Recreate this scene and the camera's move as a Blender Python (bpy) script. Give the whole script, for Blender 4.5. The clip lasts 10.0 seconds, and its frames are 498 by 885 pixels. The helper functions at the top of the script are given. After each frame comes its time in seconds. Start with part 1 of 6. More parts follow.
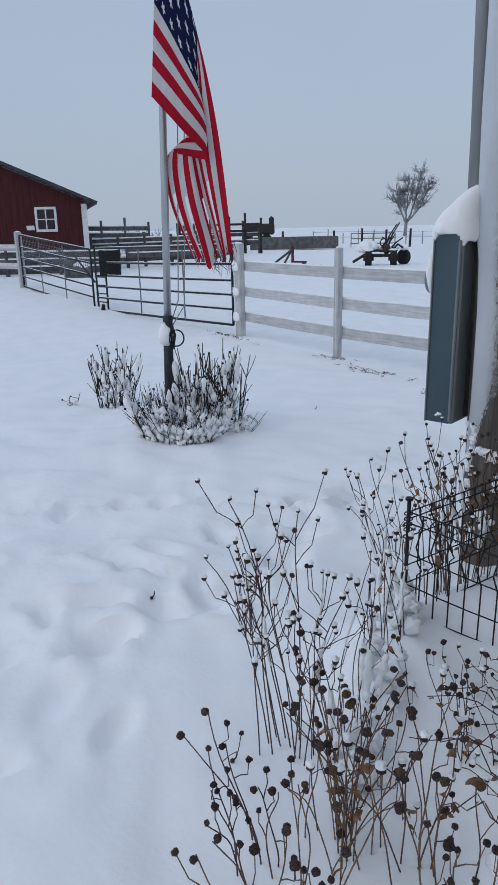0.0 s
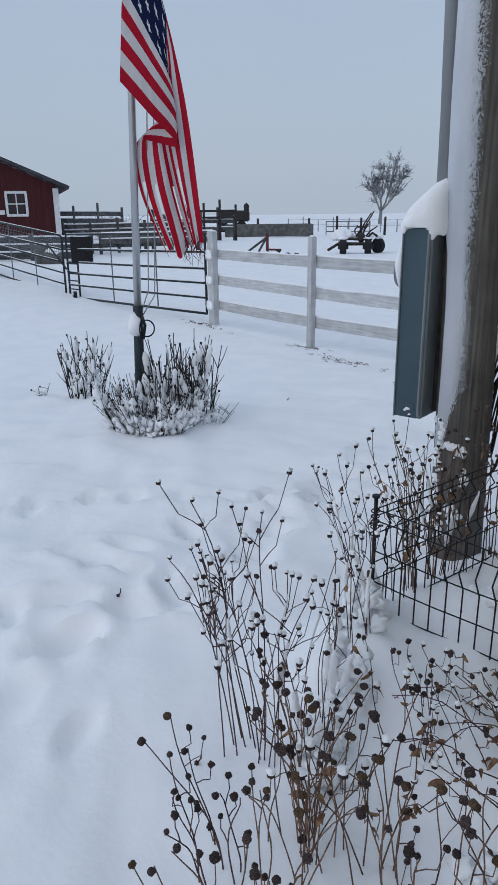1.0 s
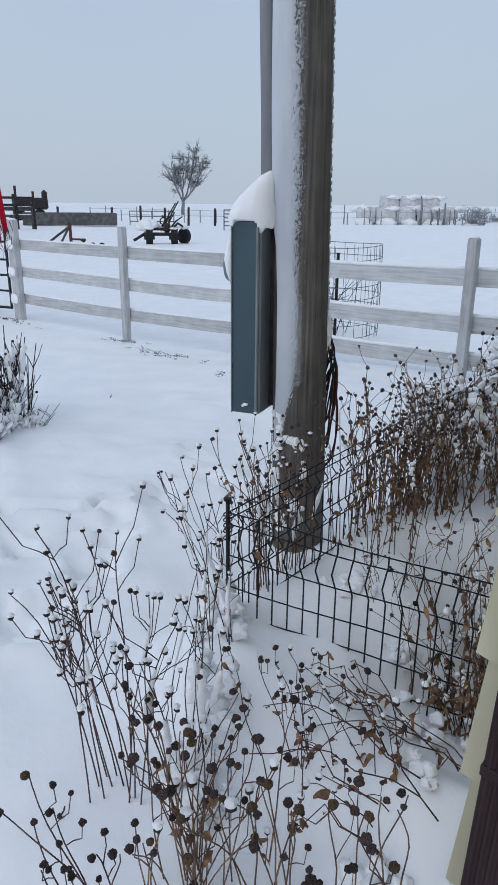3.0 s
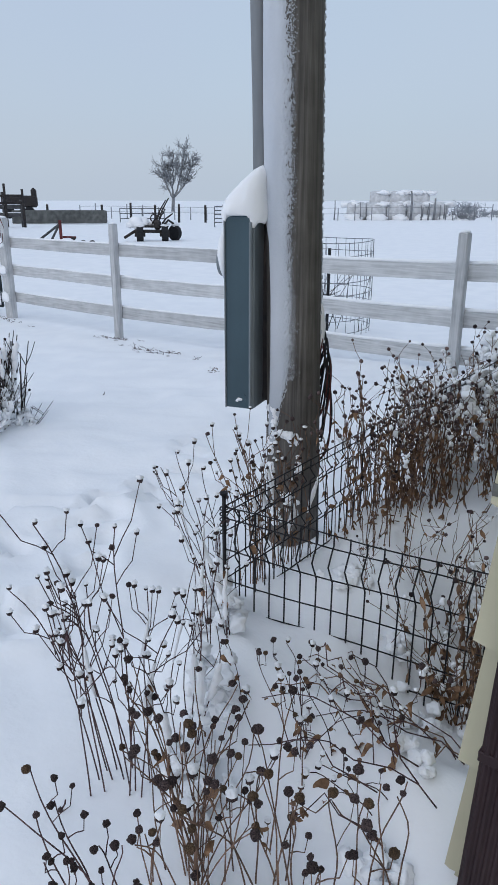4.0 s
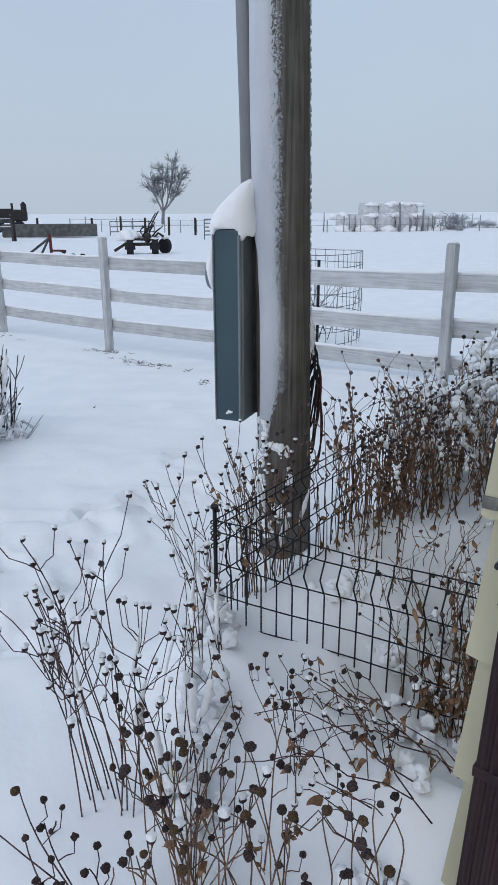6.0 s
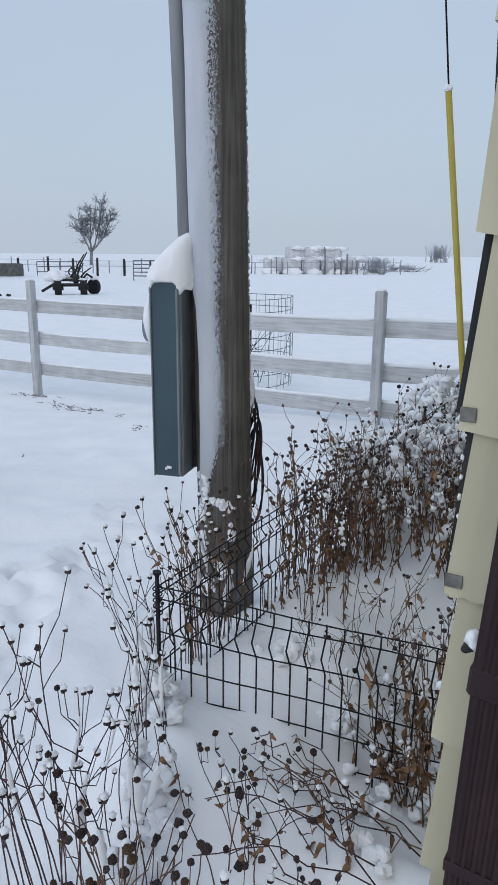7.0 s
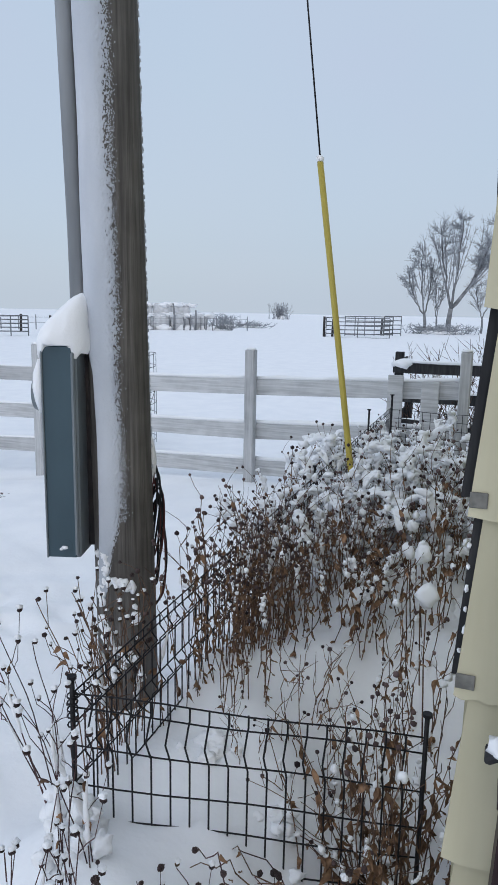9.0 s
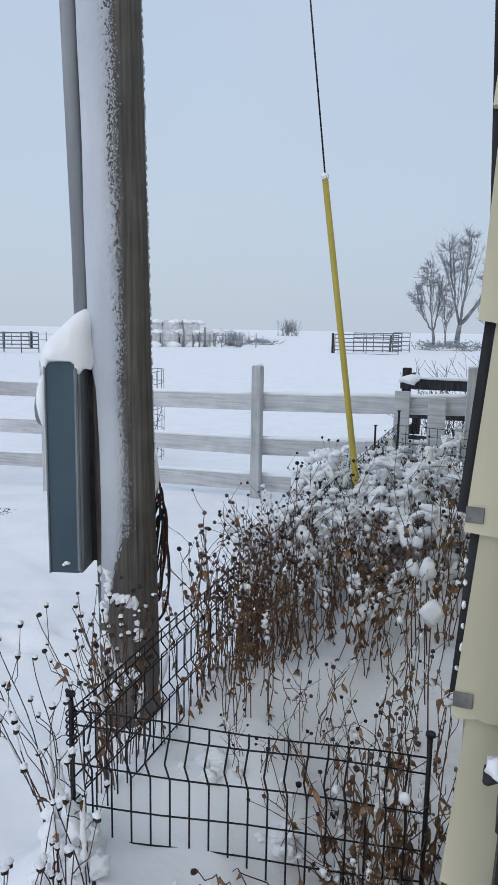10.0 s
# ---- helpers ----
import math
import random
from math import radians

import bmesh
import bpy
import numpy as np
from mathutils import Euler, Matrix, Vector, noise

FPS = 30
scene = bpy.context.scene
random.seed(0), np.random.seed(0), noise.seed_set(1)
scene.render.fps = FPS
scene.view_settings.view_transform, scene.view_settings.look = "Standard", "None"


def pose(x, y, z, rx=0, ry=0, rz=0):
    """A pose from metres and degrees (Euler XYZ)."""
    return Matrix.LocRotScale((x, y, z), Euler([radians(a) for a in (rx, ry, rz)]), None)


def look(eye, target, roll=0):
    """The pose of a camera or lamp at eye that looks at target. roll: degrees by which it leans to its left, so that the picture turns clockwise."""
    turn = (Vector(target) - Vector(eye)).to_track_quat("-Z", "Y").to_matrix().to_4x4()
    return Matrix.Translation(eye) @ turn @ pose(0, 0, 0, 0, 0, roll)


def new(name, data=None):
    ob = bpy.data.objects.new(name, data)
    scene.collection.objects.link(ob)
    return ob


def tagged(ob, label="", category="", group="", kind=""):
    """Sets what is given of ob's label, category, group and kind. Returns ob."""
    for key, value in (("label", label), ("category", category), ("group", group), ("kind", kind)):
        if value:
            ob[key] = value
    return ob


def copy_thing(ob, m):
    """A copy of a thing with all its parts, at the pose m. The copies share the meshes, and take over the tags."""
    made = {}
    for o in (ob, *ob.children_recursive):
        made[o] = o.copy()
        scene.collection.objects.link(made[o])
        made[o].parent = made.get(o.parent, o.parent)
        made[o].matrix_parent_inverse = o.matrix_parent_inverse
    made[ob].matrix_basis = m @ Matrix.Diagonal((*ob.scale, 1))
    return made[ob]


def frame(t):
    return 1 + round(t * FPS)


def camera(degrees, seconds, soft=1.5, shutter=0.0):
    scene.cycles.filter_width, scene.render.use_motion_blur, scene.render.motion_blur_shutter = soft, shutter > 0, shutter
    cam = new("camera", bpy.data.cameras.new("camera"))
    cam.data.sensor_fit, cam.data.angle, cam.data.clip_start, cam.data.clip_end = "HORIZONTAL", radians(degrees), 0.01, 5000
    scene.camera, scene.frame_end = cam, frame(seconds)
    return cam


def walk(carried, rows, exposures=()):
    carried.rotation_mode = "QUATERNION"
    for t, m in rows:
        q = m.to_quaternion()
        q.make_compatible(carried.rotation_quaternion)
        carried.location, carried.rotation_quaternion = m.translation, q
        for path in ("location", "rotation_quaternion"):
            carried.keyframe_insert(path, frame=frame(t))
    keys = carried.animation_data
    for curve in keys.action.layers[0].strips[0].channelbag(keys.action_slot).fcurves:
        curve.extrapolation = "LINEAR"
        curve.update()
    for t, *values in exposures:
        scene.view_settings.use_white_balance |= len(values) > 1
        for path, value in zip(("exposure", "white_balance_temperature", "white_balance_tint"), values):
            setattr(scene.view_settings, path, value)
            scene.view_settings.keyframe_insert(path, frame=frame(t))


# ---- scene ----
cam = camera(39.5, 10.0)
PATH = [
    (0, (0.312, 0.423, 1.661), (-1.307, 1.438, 1.072), -1.3),
    (0.5, (0.28, 0.448, 1.666), (-1.306, 1.498, 1.048), -0.5),
    (1, (0.297, 0.468, 1.679), (-1.275, 1.536, 1.055), -0.7),
    (1.5, (0.287, 0.51, 1.667), (-1.226, 1.644, 1.015), -1.1),
    (2, (0.235, 0.504, 1.671), (-1.169, 1.755, 0.991), -0.8),
    (2.5, (0.15, 0.483, 1.675), (-1.14, 1.856, 1.004), -0.1),
    (3, (0.148, 0.488, 1.682), (-1.068, 1.937, 1.032), 0.5),
    (4.5, (0.149, 0.471, 1.671), (-1.048, 1.928, 1.005), 0.0),
    (5, (0.153, 0.481, 1.667), (-1.058, 1.925, 0.998), -0.4),
    (6.3, (0.141, 0.489, 1.694), (-1.026, 1.999, 1.095), -0.2),
    (6.5, (0.128, 0.51, 1.713), (-1.019, 2.044, 1.137), -0.1),
    (7, (0.072, 0.528, 1.722), (-0.973, 2.151, 1.2), 0.5),
    (7.5, (0.027, 0.587, 1.709), (-0.897, 2.295, 1.23), 0.9),
    (8, (-0.089, 0.614, 1.709), (-0.904, 2.386, 1.269), 1.2),
    (8.5, (-0.18, 0.594, 1.718), (-0.91, 2.411, 1.314), 1.2),
    (9, (-0.172, 0.575, 1.742), (-0.857, 2.418, 1.375), 1.1),
    (9.5, (-0.155, 0.586, 1.74), (-0.833, 2.437, 1.403), 1.0),
    (10, (-0.154, 0.587, 1.738), (-0.867, 2.428, 1.417), 1.0),
]
walk(cam, [(t, look(eye, target, roll)) for t, eye, target, roll in PATH], [(0.0, -0.42, 6350, 10), (2.0, -0.30, 6420, 10), (4.5, -0.15, 6450, 10), (6.5, -0.19, 6480, 10), (8.0, -0.10, 6580, 10), (10.0, -0.08, 6600, 10)])

# ---- world and light ----
world = bpy.data.worlds.new("overcast_sky")
scene.world = world
world.use_nodes = True
wn, wl = world.node_tree.nodes, world.node_tree.links
wn.clear()
w_out = wn.new("ShaderNodeOutputWorld")
w_sky = wn.new("ShaderNodeTexSky")
w_sky.sky_type = "NISHITA"
w_sky.sun_disc = False
w_sky.sun_elevation, w_sky.sun_rotation = radians(28), radians(150)
w_sky.air_density, w_sky.dust_density, w_sky.ozone_density = 1.0, 4.0, 1.0
w_bg = wn.new("ShaderNodeBackground")
w_bg.inputs["Strength"].default_value = 0.02
w_cloud = wn.new("ShaderNodeBackground")
w_tc = wn.new("ShaderNodeTexCoord")
w_sep = wn.new("ShaderNodeSeparateXYZ")
w_ramp = wn.new("ShaderNodeValToRGB")
w_ramp.color_ramp.elements[0].position, w_ramp.color_ramp.elements[0].color = 0.0, (0.572, 0.668, 0.790, 1)
w_ramp.color_ramp.elements[1].position, w_ramp.color_ramp.elements[1].color = 0.5, (0.535, 0.645, 0.825, 1)
e_mid = w_ramp.color_ramp.elements.new(0.09)
e_mid.color = (0.535, 0.638, 0.775, 1)
w_noise = wn.new("ShaderNodeTexNoise")
w_noise.inputs["Scale"].default_value, w_noise.inputs["Detail"].default_value = 2.2, 3.0
w_mixn = wn.new("ShaderNodeMix")
w_mixn.data_type, w_mixn.blend_type = "RGBA", "SOFT_LIGHT"
w_mixn.inputs[0].default_value = 0.12
w_cloud.inputs["Strength"].default_value = 0.92
w_add = wn.new("ShaderNodeAddShader")
wl.new(w_tc.outputs["Generated"], w_sep.inputs[0])
wl.new(w_tc.outputs["Generated"], w_noise.inputs["Vector"])
wl.new(w_sep.outputs["Z"], w_ramp.inputs["Fac"])
wl.new(w_ramp.outputs["Color"], w_mixn.inputs[6])
wl.new(w_noise.outputs["Color"], w_mixn.inputs[7])
wl.new(w_mixn.outputs[2], w_cloud.inputs["Color"])
wl.new(w_sky.outputs[0], w_bg.inputs["Color"])
wl.new(w_bg.outputs[0], w_add.inputs[0])
wl.new(w_cloud.outputs[0], w_add.inputs[1])
wl.new(w_add.outputs[0], w_out.inputs["Surface"])

sun_data = bpy.data.lights.new("sun", "SUN")
sun_data.energy, sun_data.angle, sun_data.color = 0.68, radians(60), (0.97, 0.98, 1.0)
sun = new("sun", sun_data)
sun.matrix_world = look((-9, -7, 12), (-4, 3, 0))


# ---- materials ----
def material(name, c1, c2, rough=0.8, scale=20.0, detail=4.0, stretch=(1, 1, 1), bump=0.2, bscale=0.0, metal=0.0, lo=0.35, hi=0.65, object_random=0.0, big=0.0, spec=0.3):
    """Two colours mixed by grain noise, tinted by a slower stain noise, with bump relief."""
    m = bpy.data.materials.new(name)
    m.use_nodes = True
    n, l = m.node_tree.nodes, m.node_tree.links
    b = n["Principled BSDF"]
    b.inputs["Roughness"].default_value, b.inputs["Metallic"].default_value = rough, metal
    b.inputs["Specular IOR Level"].default_value = spec
    tc = n.new("ShaderNodeTexCoord")
    mp = n.new("ShaderNodeMapping")
    mp.inputs["Scale"].default_value = stretch
    no = n.new("ShaderNodeTexNoise")
    no.inputs["Scale"].default_value, no.inputs["Detail"].default_value = scale, detail
    ra = n.new("ShaderNodeValToRGB")
    ra.color_ramp.elements[0].position, ra.color_ramp.elements[0].color = lo, (*c1, 1)
    ra.color_ramp.elements[1].position, ra.color_ramp.elements[1].color = hi, (*c2, 1)
    l.new(tc.outputs["Object"], mp.inputs["Vector"])
    l.new(mp.outputs[0], no.inputs["Vector"])
    l.new(no.outputs["Fac"], ra.inputs["Fac"])
    col = ra.outputs["Color"]
    st = n.new("ShaderNodeTexNoise")
    st.inputs["Scale"].default_value, st.inputs["Detail"].default_value = scale * 0.13, 3.0
    l.new(tc.outputs["Object"], st.inputs["Vector"])
    if big:
        mx = n.new("ShaderNodeMix")
        mx.data_type, mx.blend_type = "RGBA", "OVERLAY"
        mx.inputs[0].default_value = big
        l.new(col, mx.inputs[6])
        l.new(st.outputs["Fac"], mx.inputs[7])
        hs = n.new("ShaderNodeHueSaturation")
        hs.inputs["Saturation"].default_value = 0.93
        l.new(mx.outputs[2], hs.inputs["Color"])
        col = hs.outputs["Color"]
    if object_random:
        oi = n.new("ShaderNodeObjectInfo")
        mr = n.new("ShaderNodeMapRange")
        mr.inputs["To Min"].default_value, mr.inputs["To Max"].default_value = 1 - object_random, 1 + object_random
        hv = n.new("ShaderNodeHueSaturation")
        l.new(oi.outputs["Random"], mr.inputs["Value"])
        l.new(mr.outputs[0], hv.inputs["Value"])
        l.new(col, hv.inputs["Color"])
        col = hv.outputs["Color"]
    l.new(col, b.inputs["Base Color"])
    bp = n.new("ShaderNodeBump")
    bp.inputs["Strength"].default_value, bp.inputs["Distance"].default_value = bump, 0.01
    if bscale:
        bn = n.new("ShaderNodeTexNoise")
        bn.inputs["Scale"].default_value, bn.inputs["Detail"].default_value = bscale, 5.0
        l.new(tc.outputs["Object"], bn.inputs["Vector"])
        l.new(bn.outputs["Fac"], bp.inputs["Height"])
    else:
        l.new(no.outputs["Fac"], bp.inputs["Height"])
    l.new(bp.outputs["Normal"], b.inputs["Normal"])
    return m


M_SNOW = material("snow", (0.87, 0.885, 0.91), (0.925, 0.935, 0.95), 0.62, 3.0, 6, bump=0.35, bscale=26, spec=0.2)
# snow and rime on the pole, with its shade put into a greyer colour
M_SHADED_RIME = material("shaded_packed_rime", (0.46, 0.495, 0.55), (0.585, 0.615, 0.665), 0.7, 6, 6, (1, 1, 0.3), bump=0.25, bscale=90, spec=0.2)
M_POLE = material("weathered_pole_wood", (0.078, 0.071, 0.065), (0.158, 0.146, 0.134), 0.85, 75, 9, (1, 1, 0.035), 0.8, big=0.4, lo=0.3, hi=0.7)
M_BOARD = material("worn_white_board", (0.43, 0.44, 0.45), (0.58, 0.59, 0.60), 0.8, 60, 7, (0.05, 1, 1), 0.5, big=0.25, object_random=0.08)
M_POST = material("worn_white_post", (0.41, 0.42, 0.43), (0.56, 0.57, 0.58), 0.8, 60, 7, (1, 1, 0.05), 0.5, big=0.25, object_random=0.08)
M_BOX = material("painted_blue_grey_steel", (0.027, 0.061, 0.083), (0.042, 0.086, 0.112), 0.42, 7, 5, (1, 1, 0.3), 0.05, big=0.4, spec=0.5)
M_BOXSIDE = material("galvanised_grey_steel", (0.17, 0.20, 0.22), (0.24, 0.27, 0.29), 0.45, 9, 5, (1, 1, 0.3), 0.05, metal=0.2, big=0.4)
M_CONDUIT = material("grey_conduit", (0.20, 0.215, 0.23), (0.29, 0.305, 0.32), 0.55, 15, 4, (1, 1, 0.1), 0.08, big=0.3)
M_SIDING = material("cream_painted_shake", (0.49, 0.455, 0.305), (0.58, 0.54, 0.375), 0.6, 12, 6, (1, 1, 0.15), 0.2, big=0.3, object_random=0.05)
M_PUTTY = material("grey_bare_patch", (0.13, 0.13, 0.12), (0.22, 0.215, 0.195), 0.85, 60, 5, bump=0.4)
M_SHAKE = material("near_black_board", (0.012, 0.013, 0.015), (0.045, 0.045, 0.048), 0.75, 40, 5, (1, 1, 0.1), 0.4)
M_SPOUT = material("dark_brown_enamel", (0.020, 0.009, 0.011), (0.030, 0.014, 0.016), 0.5, 30, 4, (1, 1, 0.2), 0.04, big=0.4, spec=0.25)
M_BLACK = material("black_coated_wire", (0.006, 0.006, 0.008), (0.014, 0.014, 0.017), 0.5, 60, 3, bump=0.1)
M_GATE = material("dark_green_tube", (0.012, 0.020, 0.026), (0.025, 0.036, 0.042), 0.5, 20, 3, bump=0.08)
M_GALV = material("weathered_galvanised_wire", (0.12, 0.13, 0.14), (0.22, 0.23, 0.24), 0.5, 40, 3, bump=0.1, metal=0.4)
M_YELLOW = material("yellow_plastic_guard", (0.42, 0.33, 0.035), (0.52, 0.41, 0.055), 0.45, 10, 4, (1, 1, 0.2), 0.06, big=0.3)
M_STEEL = material("brushed_aluminium", (0.40, 0.42, 0.44), (0.52, 0.54, 0.56), 0.38, 30, 3, (1, 1, 0.05), 0.05, metal=0.7)
M_STEM = material("dry_brown_stem", (0.085, 0.051, 0.038), (0.215, 0.135, 0.094), 0.85, 40, 4, bump=0.2, object_random=0.3)
M_DARKSTEM = material("dark_dry_stem", (0.042, 0.025, 0.028), (0.112, 0.066, 0.066), 0.85, 40, 4, bump=0.2, object_random=0.3)
M_HEAD = material("dark_seed_head", (0.018, 0.012, 0.014), (0.15, 0.105, 0.100), 0.95, 5, 5, bump=1.0, object_random=0.4)
M_TANHEAD = material("tan_seed_head", (0.06, 0.04, 0.025), (0.19, 0.12, 0.07), 0.95, 5, 5, bump=1.0, object_random=0.3)
M_LEAF = material("curled_brown_leaf", (0.110, 0.060, 0.034), (0.31, 0.185, 0.108), 0.85, 45, 4, bump=0.4, object_random=0.25)
M_TWIG = material("dark_shrub_twig", (0.018, 0.015, 0.016), (0.05, 0.04, 0.04), 0.85, 30, 3, bump=0.2)
M_RED = material("barn_red_paint", (0.058, 0.010, 0.013), (0.088, 0.015, 0.018), 0.75, 5, 5, (3, 3, 0.2), 0.2, big=0.35)
M_WHITE = material("white_trim_paint", (0.66, 0.68, 0.70), (0.80, 0.81, 0.82), 0.6, 12, 4, bump=0.1)
M_ROOF = material("dark_metal_roof", (0.03, 0.033, 0.04), (0.06, 0.064, 0.075), 0.5, 6, 3, bump=0.1)
M_PLANK = material("grey_corral_plank", (0.055, 0.056, 0.060), (0.125, 0.126, 0.132), 0.9, 8, 5, (0.2, 1, 1), 0.3, big=0.4, object_random=0.2)
M_CONCRETE = material("grey_concrete", (0.075, 0.080, 0.078), (0.135, 0.14, 0.135), 0.9, 4, 5, bump=0.3, big=0.4)
M_RUST = material("rusty_dark_iron", (0.018, 0.018, 0.020), (0.05, 0.042, 0.04), 0.8, 12, 4, bump=0.2)
M_REDIRON = material("faded_red_iron", (0.085, 0.022, 0.024), (0.15, 0.038, 0.038), 0.75, 14, 4, bump=0.2)
# far bark and twigs: frosted, and paled further to paint in distance haze
M_HAZED_BARK = material("hazed_frosted_bark", (0.14, 0.147, 0.157), (0.27, 0.28, 0.295), 0.9, 3, 5, bump=0.3)
M_HAZED_FROSTTWIG = material("hazed_rime_covered_twig", (0.26, 0.275, 0.30), (0.42, 0.44, 0.47), 0.9, 5, 4, bump=0.2)
M_HAZED_PALETWIG = material("hazed_frosted_grey_twig", (0.21, 0.22, 0.235), (0.35, 0.365, 0.385), 0.9, 5, 4, bump=0.2)
M_HAY = material("frosted_hay", (0.46, 0.47, 0.485), (0.66, 0.67, 0.69), 0.95, 3, 6, bump=0.5)
M_CABLE = material("brown_red_cable", (0.045, 0.012, 0.012), (0.10, 0.03, 0.028), 0.5, 20, 3, bump=0.1)
M_ROPE = material("grey_rope", (0.22, 0.22, 0.22), (0.36, 0.36, 0.36), 0.9, 80, 3, bump=0.3)
M_RUBBER = material("black_rubber", (0.010, 0.011, 0.013), (0.022, 0.023, 0.026), 0.8, 20, 3, bump=0.1)

M_GLASS = bpy.data.materials.new("dark_window_glass")
M_GLASS.use_nodes = True
M_GLASS.node_tree.nodes["Principled BSDF"].inputs["Base Color"].default_value = (0.012, 0.014, 0.018, 1)
M_GLASS.node_tree.nodes["Principled BSDF"].inputs["Roughness"].default_value = 0.06


def flag_material():
    """Thirteen stripes and a starred canton laid out on the cloth's own UV map."""
    m = bpy.data.materials.new("worn_flag_cloth")
    m.use_nodes = True
    n, l = m.node_tree.nodes, m.node_tree.links
    b = n["Principled BSDF"]
    b.inputs["Roughness"].default_value = 0.9
    b.inputs["Specular IOR Level"].default_value = 0.1

    def maths(op, a, c=None):
        k = n.new("ShaderNodeMath")
        k.operation = op
        for i, v in enumerate((a, c)):
            if v is None:
                continue
            if isinstance(v, (int, float)):
                k.inputs[i].default_value = v
            else:
                l.new(v, k.inputs[i])
        return k.outputs[0]

    uv = n.new("ShaderNodeUVMap")
    sp = n.new("ShaderNodeSeparateXYZ")
    l.new(uv.outputs[0], sp.inputs[0])
    u, v = sp.outputs["X"], sp.outputs["Y"]
    stripe = maths("LESS_THAN", maths("MODULO", maths("MULTIPLY", v, 13.0), 2.0), 1.0)
    canton = maths("MULTIPLY", maths("LESS_THAN", u, 0.40), maths("LESS_THAN", v, 7 / 13))
    gx, gy = maths("MULTIPLY", u, 6 / 0.40), maths("MULTIPLY", v, 5 * 13 / 7)
    fx, fy = maths("SUBTRACT", maths("FRACT", gx), 0.5), maths("SUBTRACT", maths("FRACT", gy), 0.5)
    rr = maths("SQRT", maths("ADD", maths("MULTIPLY", fx, fx), maths("MULTIPLY", fy, fy)))
    an = maths("FRACT", maths("ADD", maths("MULTIPLY", maths("ARCTAN2", fx, fy), 5 / (2 * math.pi)), 10.0))
    tri = maths("MULTIPLY", maths("ABSOLUTE", maths("SUBTRACT", an, 0.5)), 2.0)
    star = maths("LESS_THAN", rr, maths("ADD", maths("MULTIPLY", tri, 0.17), 0.10))

    def mix(fac, a, c):
        k = n.new("ShaderNodeMix")
        k.data_type = "RGBA"
        l.new(fac, k.inputs[0])
        for i, val in ((6, a), (7, c)):
            if isinstance(val, tuple):
                k.inputs[i].default_value = (*val, 1)
            else:
                l.new(val, k.inputs[i])
        return k.outputs[2]

    stripes = mix(stripe, (0.60, 0.57, 0.58), (0.40, 0.012, 0.03))
    field = mix(star, (0.010, 0.016, 0.055), (0.62, 0.62, 0.64))
    cloth = mix(canton, stripes, field)
    no = n.new("ShaderNodeTexNoise")
    no.inputs["Scale"].default_value, no.inputs["Detail"].default_value = 9.0, 4.0
    wear = n.new("ShaderNodeMix")
    wear.data_type, wear.blend_type = "RGBA", "OVERLAY"
    wear.inputs[0].default_value = 0.3
    l.new(cloth, wear.inputs[6])
    l.new(no.outputs["Fac"], wear.inputs[7])
    l.new(wear.outputs[2], b.inputs["Base Color"])
    tl = n.new("ShaderNodeBsdfTranslucent")
    l.new(wear.outputs[2], tl.inputs["Color"])
    ms = n.new("ShaderNodeMixShader")
    ms.inputs[0].default_value = 0.3
    l.new(b.outputs[0], ms.inputs[1])
    l.new(tl.outputs[0], ms.inputs[2])
    l.new(ms.outputs[0], n["Material Output"].inputs["Surface"])
    return m


M_FLAG = flag_material()


# ---- building helpers ----
def ico_data():
    """Unit spheres of 12, 42 and 162 corners."""
    out = []
    for level in (1, 2, 3):
        bm = bmesh.new()
        bmesh.ops.create_icosphere(bm, subdivisions=level, radius=1)
        out.append(([tuple(p.co) for p in bm.verts], [tuple(q.index for q in face.verts) for face in bm.faces]))
        bm.free()
    return out


ICO = ico_data()


